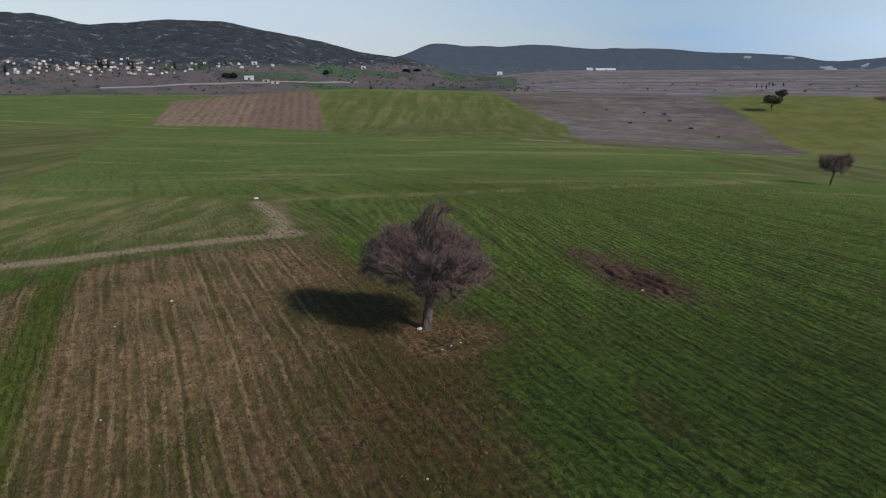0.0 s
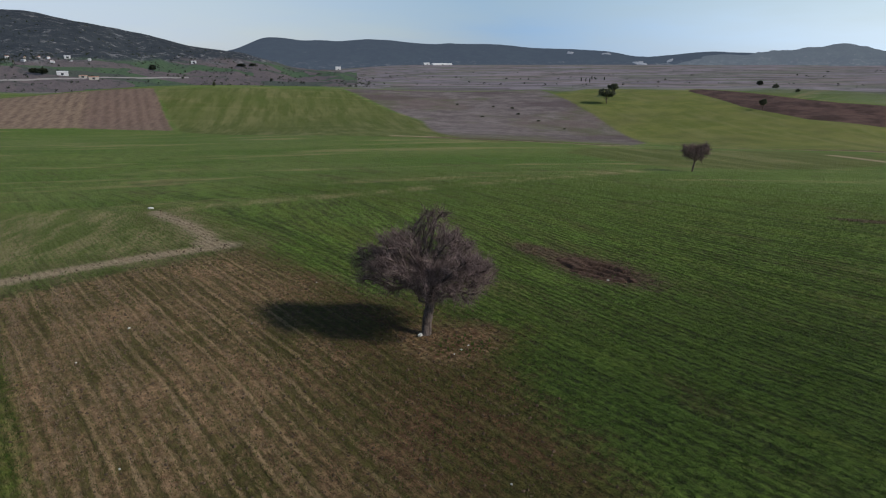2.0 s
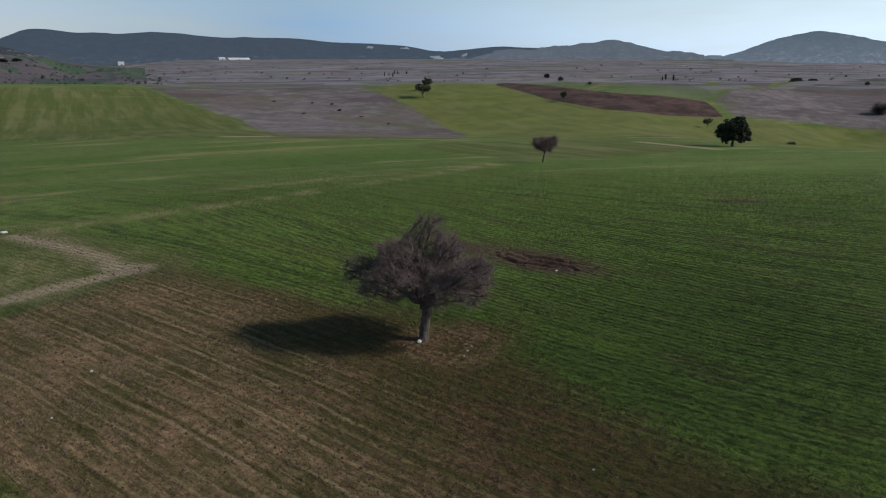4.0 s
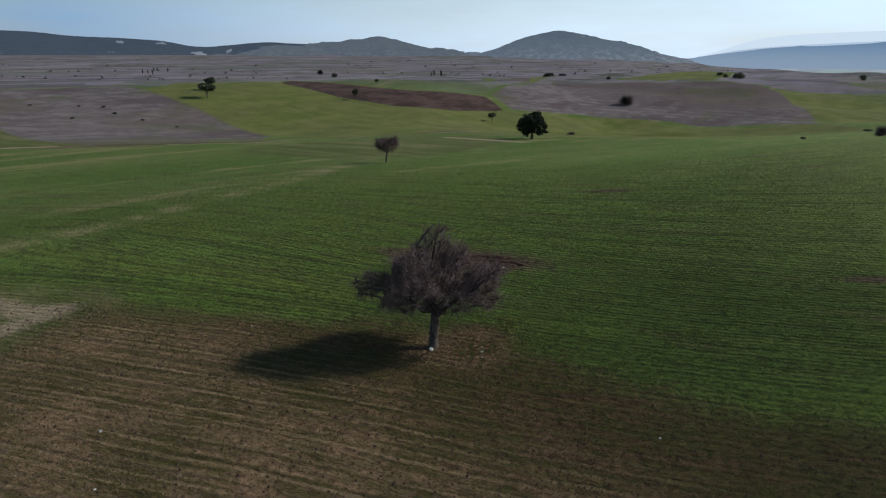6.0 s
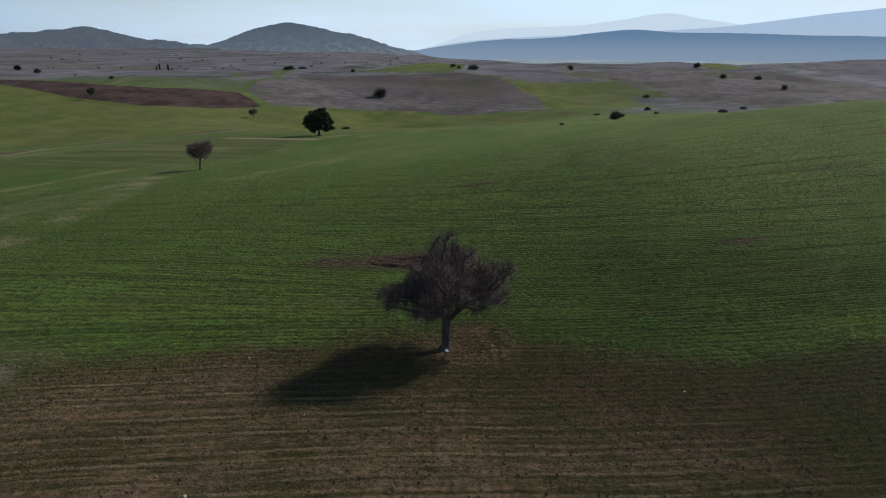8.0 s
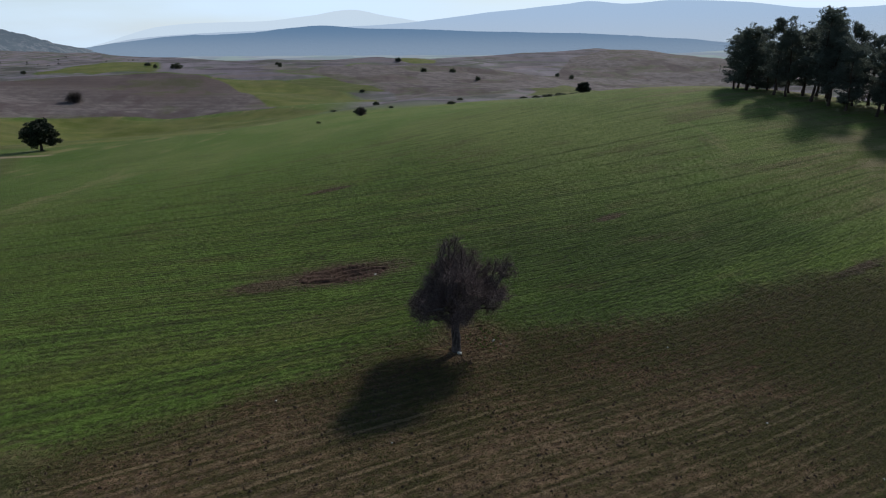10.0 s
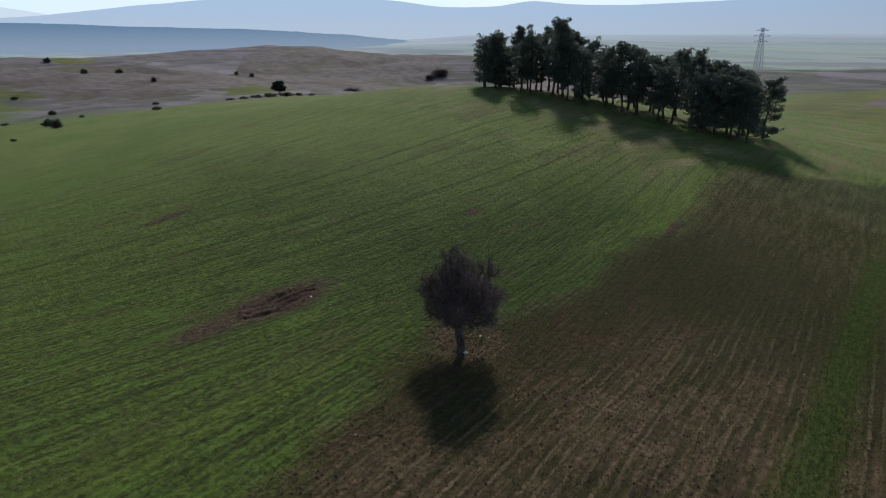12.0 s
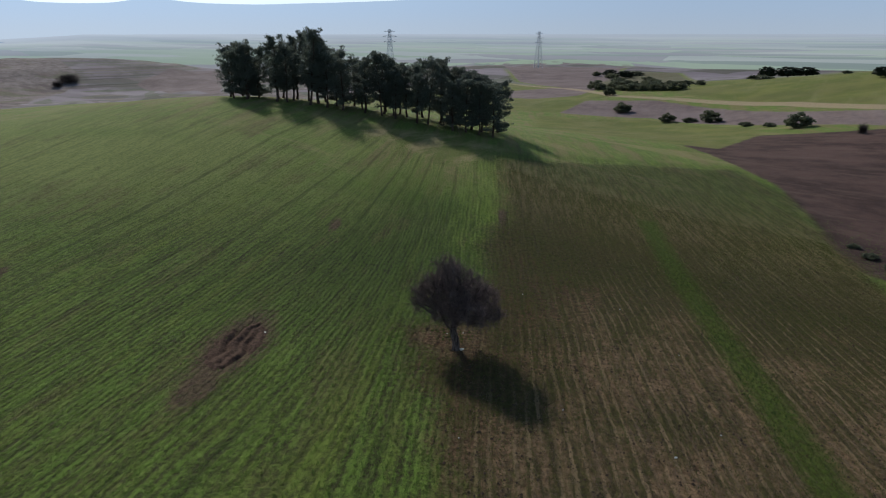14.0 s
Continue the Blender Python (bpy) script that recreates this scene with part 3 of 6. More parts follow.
    e = m.mix(m.math("MULTIPLY", straw, 0.75), e, m.mix(grain, (0.330, 0.240, 0.156), (0.470, 0.362, 0.246)))
    e = m.mix(m.math("MULTIPLY", m.ramp(y, -22.0, -42.0), m.ramp(clump, 0.3, 0.6, 0.45, 0.9)), e, m.mix(m.ramp(thread, 0.42, 0.58), (0.138, 0.132, 0.046), (0.255, 0.208, 0.108)))
    under = m.math("SQRT", m.math("ADD", m.math("POWER", m.math("ADD", x, -1.3), 2.0), m.math("POWER", m.math("ADD", y, 0.9), 2.0)))
    under = m.math("MULTIPLY", m.ramp(m.math("ADD", under, m.math("MULTIPLY", wob_fine, 1.3)), 3.3, 1.6), m.ramp(grain, 0.4, 0.6, 0.25, 0.9))
    e = m.mix(under, e, m.mix(m.ramp(m.noise(p, 3.0, 4, 0.7), 0.4, 0.6), (0.150, 0.086, 0.056), (0.275, 0.195, 0.130)))
    edge = m.math("ADD", stubble, m.math("ADD", wob_fine, m.math("ADD", m.math("MULTIPLY", wob, 0.8), centred(0.13, 5.0, 3))))
    e = m.mix(1.0, e, (1.04, 0.95, 0.80), "MULTIPLY")
    c = m.mix(m.math("MULTIPLY", m.ramp(y, -62.0, -36.0, 0.25, 1.0), m.ramp(edge, -1.6, 1.6)), c, e)
    # lush strip, bare patches, tracks, drain
    c = m.mix(m.math("MULTIPLY", m.ramp(m.math("ADD", strip, wob_fine), -0.6, 0.9), 0.85), c, m.mix(m.ramp(clump, 0.35, 0.65), (0.062, 0.100, 0.014), (0.124, 0.184, 0.024)))
    e = m.mix(m.ramp(crumb, 0.3, 0.7), (0.034, 0.021, 0.014), (0.120, 0.074, 0.050))
    c = m.mix(m.math("MULTIPLY", m.ramp(m.math("ADD", patch, m.math("ADD", m.math("MULTIPLY", wob_fine, 0.6), m.math("MULTIPLY", wob, 0.25))), -0.5, 0.25), 0.85), c, e)
    verge = m.math("MULTIPLY", m.ramp(m.math("ADD", track, wobble), -3.6, -0.4), m.ramp(far, 75.0, 50.0))
    c = m.mix(m.math("MULTIPLY", verge, 0.65), c, m.mix(m.ramp(s_wide, 0.35, 0.65), (0.098, 0.102, 0.030), (0.205, 0.168, 0.080)))
    e = m.mix(m.ramp(grain, 0.3, 0.7), (0.225, 0.165, 0.104), (0.400, 0.310, 0.202))
    c = m.mix(m.math("MULTIPLY", m.ramp(m.math("ADD", track, m.math("ADD", m.math("MULTIPLY", wob_fine, 0.6), m.math("MULTIPLY", wob, 0.2))), -0.6, 0.5), 0.85), c, e)
    c = m.mix(m.math("MULTIPLY", m.ramp(m.math("ADD", ditch, m.math("MULTIPLY", wob, 0.6)), -0.6, 0.8), 0.85), c, m.mix(m.noise(p, 0.4, 5, 0.7), (0.060, 0.046, 0.030), (0.150, 0.112, 0.072)))
    # the plain: a patchwork of far fields, tinted violet for the haze before them
    cell = m.voronoi(m.stretch(p, 0.0045, 0.009, 1.0, 0.5), 1.0, "Color", "F1")
    a, b, d = m.split(cell)
    e = m.mix(m.ramp(m.noise(m.stretch(p, 0.3, 1.0, 0.0, 0.2), 0.012, 6, 0.7), 0.38, 0.62), (0.160, 0.136, 0.152), (0.230, 0.198, 0.216))
    e = m.mix(m.math("MULTIPLY", 0.55, m.ramp(a, 0.68, 0.72)), e, (0.098, 0.118, 0.058))
    e = m.mix(m.math("MULTIPLY", 0.55, m.ramp(b, 0.70, 0.74)), e, (0.195, 0.152, 0.140))
    e = m.mix(m.math("MULTIPLY", 0.55, m.ramp(d, 0.80, 0.84)), e, (0.076, 0.058, 0.060))
    e = m.mix(m.math("MULTIPLY", m.ramp(m.noise(p, 0.02, 5, 0.65), 0.47, 0.62), 0.55), e, (0.062, 0.070, 0.044))
    fields = m.math("MAXIMUM", m.math("MAXIMUM", m.math("MAXIMUM", lime, fallow), m.math("MAXIMUM", tilled, olive)), red)
    reach = m.math("MULTIPLY", m.ramp(m.math("ADD", far, m.math("MULTIPLY", wob, 12.0)), m.ramp(x, 40.0, -60.0, 330.0, 520.0), m.ramp(x, 40.0, -60.0, 420.0, 640.0)), m.ramp(fields, 0.0, -6.0))
    east = m.math("MULTIPLY", m.math("MULTIPLY", m.ramp(m.math("ADD", x, m.math("MULTIPLY", wob, 6.0)), 205.0, 240.0), m.ramp(y, 45.0, 10.0)), m.ramp(fields, 3.0, 0.0))
    c = m.mix(m.math("MAXIMUM", reach, east), c, e)
    ridged = m.math("MULTIPLY", seed_rows, m.ramp(far, 45.0, 28.0))
    bumps = m.math("ADD", m.math("ADD", m.math("MULTIPLY", grain, 0.55), m.math("MULTIPLY", crumb, 0.8)), m.math("ADD", s_fine, m.math("MULTIPLY", ridged, 0.22)))
    rough_soil = m.math("MULTIPLY_ADD", m.ramp(edge, -1.6, 1.6), 1.05, 0.45)
    m.bump(m.math("MULTIPLY", m.math("ADD", bumps, m.math("MULTIPLY", clump, 0.9)), rough_soil), 0.34, 1.0)
    m.put(m.bsdf.inputs["Diffuse Roughness"], m.math("MULTIPLY", m.ramp(edge, -1.6, 1.6), 0.5))   # cloddy soil shades itself
    return m.done(c)


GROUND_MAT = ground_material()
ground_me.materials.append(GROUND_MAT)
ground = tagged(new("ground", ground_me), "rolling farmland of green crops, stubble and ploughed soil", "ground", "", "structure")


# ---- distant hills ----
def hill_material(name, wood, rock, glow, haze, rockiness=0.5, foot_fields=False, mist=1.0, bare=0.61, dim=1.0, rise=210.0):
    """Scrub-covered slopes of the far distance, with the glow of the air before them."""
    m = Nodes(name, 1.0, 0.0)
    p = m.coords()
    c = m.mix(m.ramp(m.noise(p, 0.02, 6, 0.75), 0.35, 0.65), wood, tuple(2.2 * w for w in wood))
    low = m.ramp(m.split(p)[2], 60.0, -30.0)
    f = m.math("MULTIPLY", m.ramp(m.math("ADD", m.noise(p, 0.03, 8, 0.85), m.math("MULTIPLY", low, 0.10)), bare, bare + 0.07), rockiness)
    c = m.mix(f, c, rock)
    if foot_fields:
        v = m.split(m.voronoi(m.stretch(p, 0.006, 0.014, 0.0, 0.45), 1.0))
        e = m.mix(m.ramp(v[0], 0.45, 0.5), (0.072, 0.080, 0.048), (0.135, 0.102, 0.092))
        e = m.mix(m.ramp(v[1], 0.66, 0.70), e, (0.066, 0.112, 0.034))
        e = m.mix(m.math("MULTIPLY", m.ramp(m.noise(p, 0.02, 6, 0.75), 0.52, 0.62), 0.6), e, (0.044, 0.050, 0.032))
        c = m.mix(m.ramp(m.math("ADD", m.split(p)[2], m.math("MULTIPLY", m.noise(p, 0.01, 4), 60.0)), 55.0, 35.0), c, e)
    m.done(c)
    m.bump(m.noise(p, 0.03, 5, 0.7), 12.0, 1.0)
    # haze before the slope, put in as emission, paler towards the foot with mist
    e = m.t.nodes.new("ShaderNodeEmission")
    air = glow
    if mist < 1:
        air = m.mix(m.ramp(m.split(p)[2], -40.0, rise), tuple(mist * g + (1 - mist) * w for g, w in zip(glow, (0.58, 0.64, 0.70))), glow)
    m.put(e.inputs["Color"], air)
    # haze painted stronger towards the east, the sun's side
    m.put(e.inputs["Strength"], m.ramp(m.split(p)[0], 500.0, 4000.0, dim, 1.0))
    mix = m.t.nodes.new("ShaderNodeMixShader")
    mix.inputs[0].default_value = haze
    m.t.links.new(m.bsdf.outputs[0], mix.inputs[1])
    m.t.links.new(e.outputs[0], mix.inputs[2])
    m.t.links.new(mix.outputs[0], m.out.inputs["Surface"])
    return m.mat


def ridge(name, label, dist, depth, profile, mat, rough=1.0, seed=0, foot=-46.0):
    """A range of hills round the place: profile is (bearing, elevation) along its crest, in degrees."""
    az = np.arange(profile[0][0], profile[-1][0] + 1e-6, 0.22)
    pa, pe = np.array(profile).T
    k = np.clip(np.searchsorted(pa, az, "right") - 1, 0, len(pa) - 2)
    u = (az - pa[k]) / (pa[k + 1] - pa[k])
    slope = np.gradient(pe, pa) * 0.8
    w = pa[k + 1] - pa[k]
    el = ((2 * u ** 3 - 3 * u ** 2 + 1) * pe[k] + (u ** 3 - 2 * u ** 2 + u) * w * slope[k]
          + (3 * u ** 2 - 2 * u ** 3) * pe[k + 1] + (u ** 3 - u ** 2) * w * slope[k + 1])
    crest = 14 + dist * np.tan(np.radians(el))
    rr = np.linspace(-1, 0.6, 34)
    verts, nr = [], len(rr)
    for a, c in zip(np.radians(az), crest):
        for r in rr:
            d = dist + r * depth
            x, y = math.sin(a) * d, math.cos(a) * d
            s = 1 - abs(r) ** 1.5 if r < 0 else 1 - (r / 0.6) ** 2
            n = noise.fractal(Vector((x * 0.004, y * 0.004, seed)), 0.9, 2.0, 5)
            n = n * 26 * rough * (0.12 + min(1.0, abs(r) * 3)) * min(1.0, (1 - abs(r)) * 3)
            verts.append((x, y, foot + max(0.0, c - foot) * s + (n if s > 0 else 0)))
    na = len(az)
    faces = [(i * nr + j, i * nr + j + 1, (i + 1) * nr + j + 1, (i + 1) * nr + j) for i in range(na - 1) for j in range(nr - 1)]
    me = bpy.data.meshes.new(name)
    me.from_pydata(verts, [], faces)
    me.polygons.foreach_set("use_smooth", np.ones(len(faces), bool))
    me.materials.append(mat)
    return tagged(new(name, me), label, "hills", "", "structure")


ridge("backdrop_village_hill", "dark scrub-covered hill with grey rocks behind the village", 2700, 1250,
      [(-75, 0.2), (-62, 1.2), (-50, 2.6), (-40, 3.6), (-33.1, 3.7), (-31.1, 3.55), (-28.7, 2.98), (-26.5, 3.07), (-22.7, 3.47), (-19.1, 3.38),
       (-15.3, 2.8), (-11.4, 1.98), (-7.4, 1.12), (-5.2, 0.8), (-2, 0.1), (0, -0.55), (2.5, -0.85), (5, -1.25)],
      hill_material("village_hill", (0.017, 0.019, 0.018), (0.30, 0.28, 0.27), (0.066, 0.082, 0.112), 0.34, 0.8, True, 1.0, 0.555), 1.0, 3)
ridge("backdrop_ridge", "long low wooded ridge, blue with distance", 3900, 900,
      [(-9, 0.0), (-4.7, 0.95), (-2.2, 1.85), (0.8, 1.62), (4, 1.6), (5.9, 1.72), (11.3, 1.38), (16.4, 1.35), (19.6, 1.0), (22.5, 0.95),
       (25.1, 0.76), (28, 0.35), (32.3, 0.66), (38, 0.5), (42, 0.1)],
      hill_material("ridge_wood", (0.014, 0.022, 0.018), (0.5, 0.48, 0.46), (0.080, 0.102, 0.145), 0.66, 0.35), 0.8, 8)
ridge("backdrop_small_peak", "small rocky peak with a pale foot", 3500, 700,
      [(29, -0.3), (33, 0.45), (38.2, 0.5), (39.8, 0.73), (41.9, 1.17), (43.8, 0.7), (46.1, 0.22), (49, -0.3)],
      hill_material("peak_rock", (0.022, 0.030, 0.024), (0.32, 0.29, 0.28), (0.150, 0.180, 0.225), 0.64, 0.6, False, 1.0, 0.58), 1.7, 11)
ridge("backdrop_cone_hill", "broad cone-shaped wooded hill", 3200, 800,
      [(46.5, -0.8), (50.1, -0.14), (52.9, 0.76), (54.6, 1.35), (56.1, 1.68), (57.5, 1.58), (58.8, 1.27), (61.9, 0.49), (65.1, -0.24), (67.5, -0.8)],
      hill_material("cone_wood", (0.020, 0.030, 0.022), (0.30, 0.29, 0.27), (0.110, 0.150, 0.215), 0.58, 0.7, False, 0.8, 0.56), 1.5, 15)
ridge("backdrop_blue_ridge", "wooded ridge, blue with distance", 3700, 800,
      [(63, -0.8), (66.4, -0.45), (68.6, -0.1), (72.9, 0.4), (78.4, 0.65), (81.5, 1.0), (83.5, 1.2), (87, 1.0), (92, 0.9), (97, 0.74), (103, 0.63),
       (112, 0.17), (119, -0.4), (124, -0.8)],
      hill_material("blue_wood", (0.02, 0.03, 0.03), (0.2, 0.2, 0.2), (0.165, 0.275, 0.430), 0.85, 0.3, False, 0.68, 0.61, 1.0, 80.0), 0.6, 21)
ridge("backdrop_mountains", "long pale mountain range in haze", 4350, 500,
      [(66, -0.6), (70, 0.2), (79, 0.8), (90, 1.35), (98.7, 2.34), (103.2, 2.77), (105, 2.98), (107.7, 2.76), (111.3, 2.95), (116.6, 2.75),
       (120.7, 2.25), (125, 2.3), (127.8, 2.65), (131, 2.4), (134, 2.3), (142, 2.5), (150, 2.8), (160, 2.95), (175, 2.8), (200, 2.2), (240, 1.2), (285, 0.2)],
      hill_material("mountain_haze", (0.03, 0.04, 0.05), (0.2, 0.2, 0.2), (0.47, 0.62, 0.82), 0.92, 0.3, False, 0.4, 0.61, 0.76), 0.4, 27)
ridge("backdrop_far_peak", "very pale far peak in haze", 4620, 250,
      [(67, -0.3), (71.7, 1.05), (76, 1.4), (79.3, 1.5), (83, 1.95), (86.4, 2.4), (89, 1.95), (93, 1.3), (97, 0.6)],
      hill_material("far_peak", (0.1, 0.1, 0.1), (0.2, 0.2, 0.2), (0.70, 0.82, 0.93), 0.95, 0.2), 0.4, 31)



def plain_material():
    m = Nodes("misty_plain", 1.0, 0.0)
    p = m.coords()
    x, y, z = m.split(p)
    v = m.split(m.voronoi(m.stretch(p, 0.0028, 0.0075, 0.0, 0.75), 1.0))
    c = m.mix(m.ramp(v[0], 0.5, 0.56), (0.090, 0.140, 0.040), (0.170, 0.130, 0.115))
    c = m.mix(m.ramp(v[1], 0.6, 0.64), c, (0.230, 0.320, 0.110))
    c = m.mix(m.ramp(v[2], 0.8, 0.83), c, (0.34, 0.36, 0.27))
    m.done(c)
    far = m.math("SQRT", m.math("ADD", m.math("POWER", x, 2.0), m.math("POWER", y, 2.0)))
    # haze put in as emission, mixed in more with distance, stronger to the east
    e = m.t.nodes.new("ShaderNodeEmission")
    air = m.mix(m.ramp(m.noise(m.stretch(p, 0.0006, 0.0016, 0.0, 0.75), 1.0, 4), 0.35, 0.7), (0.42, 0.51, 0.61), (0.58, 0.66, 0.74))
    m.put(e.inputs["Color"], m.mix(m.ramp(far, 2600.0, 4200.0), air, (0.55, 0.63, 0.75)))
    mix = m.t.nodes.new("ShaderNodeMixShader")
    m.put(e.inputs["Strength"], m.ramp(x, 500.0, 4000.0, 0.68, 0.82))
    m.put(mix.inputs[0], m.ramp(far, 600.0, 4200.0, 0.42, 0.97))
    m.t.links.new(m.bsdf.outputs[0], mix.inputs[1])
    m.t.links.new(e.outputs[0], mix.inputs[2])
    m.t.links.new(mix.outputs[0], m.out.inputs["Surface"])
    return m.mat


def misty_plain():
    """The far plain south-east of the hill, pale with distance."""
    az, u = np.arange(66, 262, 1.0), np.linspace(0, 1, 48) ** 1.4
    near = np.interp(az, (66, 82, 126, 132), (4000, 1300, 1300, 900))
    a, u = np.meshgrid(np.radians(az), u, indexing="ij")
    r = near[:, None] + (4300 - near[:, None]) * u
    x, y = np.sin(a) * r, np.cos(a) * r
    z = land(x, y) + np.clip((r - near[:, None]) / 100, -1, 2.5) + 62 * np.clip((r - 1300) / 2600, 0, 1) ** 1.3 * np.clip((a - 1.9) / 0.25, 0, 1)
    i = np.arange(x.size).reshape(x.shape)
    quads = np.stack([i[:-1, :-1], i[:-1, 1:], i[1:, 1:], i[1:, :-1]], -1).reshape(-1, 4)
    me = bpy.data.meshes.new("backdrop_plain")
    me.from_pydata(np.stack([x, y, z], -1).reshape(-1, 3).tolist(), [], quads.tolist())
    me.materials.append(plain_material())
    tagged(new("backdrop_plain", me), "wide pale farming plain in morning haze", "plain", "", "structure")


misty_plain()


# ---- building helpers ----
from mathutils.bvhtree import BVHTree

SURFACES = []
for ob in scene.objects:
    if ob.name.startswith("backdrop_") and ob.name != "backdrop_plain":
        SURFACES.append(BVHTree.FromPolygons([v.co for v in ob.data.vertices], [p.vertices for p in ob.data.polygons]))


def rest_z(x, y):
    """Height of the highest surface at a place: the ground or a hill on it."""
    z = ground_z(x, y)
    for tree in SURFACES:
        hit = tree.ray_cast(Vector((x, y, 900)), Vector((0, 0, -1)))[0]
        if hit:
            z = max(z, hit.z)
    return z


def raw_mesh(name, verts, faces, smooth=True):
    """A mesh from arrays of vertices and of equal-sided faces."""
    me = bpy.data.meshes.new(name)
    verts, faces = np.asarray(verts, np.float32), np.asarray(faces, np.int32)
    k = faces.shape[1]
    me.vertices.add(len(verts)), me.loops.add(faces.size), me.polygons.add(len(faces))
    me.vertices.foreach_set("co", verts.ravel())
    me.loops.foreach_set("vertex_index", faces.ravel())
    me.polygons.foreach_set("loop_start", np.arange(len(faces)) * k)
    me.polygons.foreach_set("use_smooth", np.full(len(faces), smooth))
    me.update(calc_edges=True)
    return me


def part(name, shape, material, parent, label=""):
    """Links a mesh or a bmesh as one object under a thing or a part."""
    if isinstance(shape, bmesh.types.BMesh):
        me = bpy.data.meshes.new(name)
        shape.to_mesh(me)
        shape.free()
    else:
        me = shape
    if material and not me.materials:
        me.materials.append(material)
    ob = new(name, me)
    ob.parent = parent
    return tagged(ob, label)


def tubes(p0, p1, r0, r1, sides):
    """Tapered tubes from p0 to p1, as arrays of vertices and quads."""
    p0, p1, r0, r1 = (np.asarray(a, float) for a in (p0, p1, r0, r1))
    d = p1 - p0
    d /= np.maximum(np.linalg.norm(d, axis=1, keepdims=True), 1e-9)
    ref = np.where(np.abs(d[:, 2:3]) < 0.9, [[0, 0, 1.0]], [[1.0, 0, 0]])
    u = np.cross(d, ref)
    u /= np.linalg.norm(u, axis=1, keepdims=True)
    v = np.cross(d, u)
    a = np.arange(sides) * 2 * math.pi / sides
    ring = np.cos(a)[None, :, None] * u[:, None] + np.sin(a)[None, :, None] * v[:, None]
    verts = np.concatenate([p0[:, None] + ring * r0[:, None, None], p1[:, None] + ring * r1[:, None, None]], 1)
    i = np.arange(sides)
    quad = np.stack([i, (i + 1) % sides, (i + 1) % sides + sides, i + sides], -1)
    faces = (np.arange(len(p0)) * 2 * sides)[:, None, None] + quad[None]
    return verts.reshape(-1, 3), faces.reshape(-1, 4)


def join(pieces):
    verts, faces, n = [], [], 0
    for v, f in pieces:
        if len(v):
            verts.append(v), faces.append(f + n)
            n += len(v)
    return np.concatenate(verts), np.concatenate(faces)


def in_lobes(rng, lobes, n, shell=0.0):
    """Points in a union of ellipsoids (x, y, z, rx, ry, rz); shell keeps them near the surface."""
    lobes = np.asarray(lobes, float)
    w = lobes[:, 3] * lobes[:, 4] * lobes[:, 5]
    k = rng.choice(len(lobes), n, p=w / w.sum())
    d = rng.normal(size=(n, 3))
    d /= np.linalg.norm(d, axis=1, keepdims=True)
    r = (shell + (1 - shell) * rng.random(n)) ** (1 / 2.2)
    return lobes[k, :3] + d * r[:, None] * lobes[k, 3:], d


def colonize(rng, start, targets, step, reach, kill, rounds=160):
    """Grows branches from a stem towards target points. Returns nodes and their parents."""
    nodes = [np.array(p, float) for p in start]
    up = list(range(-1, len(start) - 1))
    alive = targets.copy()
    for _ in range(rounds):
        if not len(alive):
            break
        arr = np.array(nodes)
        d2 = ((alive[:, None] - arr[None]) ** 2).sum(-1)
        near = d2.argmin(1)
        dist = np.sqrt(d2[np.arange(len(alive)), near])
        grew = False
        for k in np.unique(near[dist < reach]):
            pull = alive[(near == k) & (dist < reach)] - arr[k]
            pull /= np.linalg.norm(pull, axis=1, keepdims=True)
            v = pull.sum(0) + rng.normal(size=3) * 0.45
            if up[k] >= 0:
                v = v / max(np.linalg.norm(v), 1e-6) + 0.6 * (arr[k] - arr[up[k]]) / step
            v = v / max(np.linalg.norm(v), 1e-6) * step
            nodes.append(arr[k] + v), up.append(int(k))
            grew = True
        fresh = np.array(nodes[len(arr):])
        if not grew:
            break
        gone = ((alive[:, None] - fresh[None]) ** 2).sum(-1).min(1) < kill * kill
        alive = alive[~gone]
    return np.array(nodes), np.array(up)


def thicken(up, tip, power=2.55):
    """Radius of each node, from the tips down."""
    acc = np.zeros(len(up))
    for i in range(len(up) - 1, -1, -1):
        acc[i] = max(acc[i], tip ** power)
        if up[i] >= 0:
            acc[up[i]] += acc[i]
    return acc ** (1 / power)


def twig_spray(rng, at, ways, n, length, radius, spread, segs=2):
    """Fine bent twigs round the ends of branches."""
    k = rng.integers(0, len(at), n)
    p, d = at[k] + rng.normal(size=(n, 3)) * 0.03, ways[k] + rng.normal(size=(n, 3)) * spread
    d[:, 2] += 0.15
    d /= np.linalg.norm(d, axis=1, keepdims=True)
    ln = length * (0.5 + rng.random(n)) / segs
    out, r = [], np.full(n, radius)
    for s in range(segs):
        q = p + d * ln[:, None]
        out.append(tubes(p, q, r, r * 0.65, 3))
        p, r = q, r * 0.65
        d = d + rng.normal(size=(n, 3)) * 0.35
        d /= np.linalg.norm(d, axis=1, keepdims=True)
    return join(out)


def leaf_cards(rng, centres, outward, size, long=1.6):
    """Small folded leaves or leaf sprays, each of its own tilt."""
    n = len(centres)
    u = rng.normal(size=(n, 3)) + outward * 0.4
    u /= np.linalg.norm(u, axis=1, keepdims=True)
    v = np.cross(u, rng.normal(size=(n, 3)))
    v /= np.linalg.norm(v, axis=1, keepdims=True)
    s = size * (0.6 + 0.8 * rng.random(n))[:, None]
    a, b = u * s * long * 0.5, v * s * 0.5
    verts = np.stack([centres - a, centres + b * 0.9, centres + a, centres - b * 0.9], 1).reshape(-1, 3)
    faces = np.arange(4 * n).reshape(n, 4)
    return verts, faces


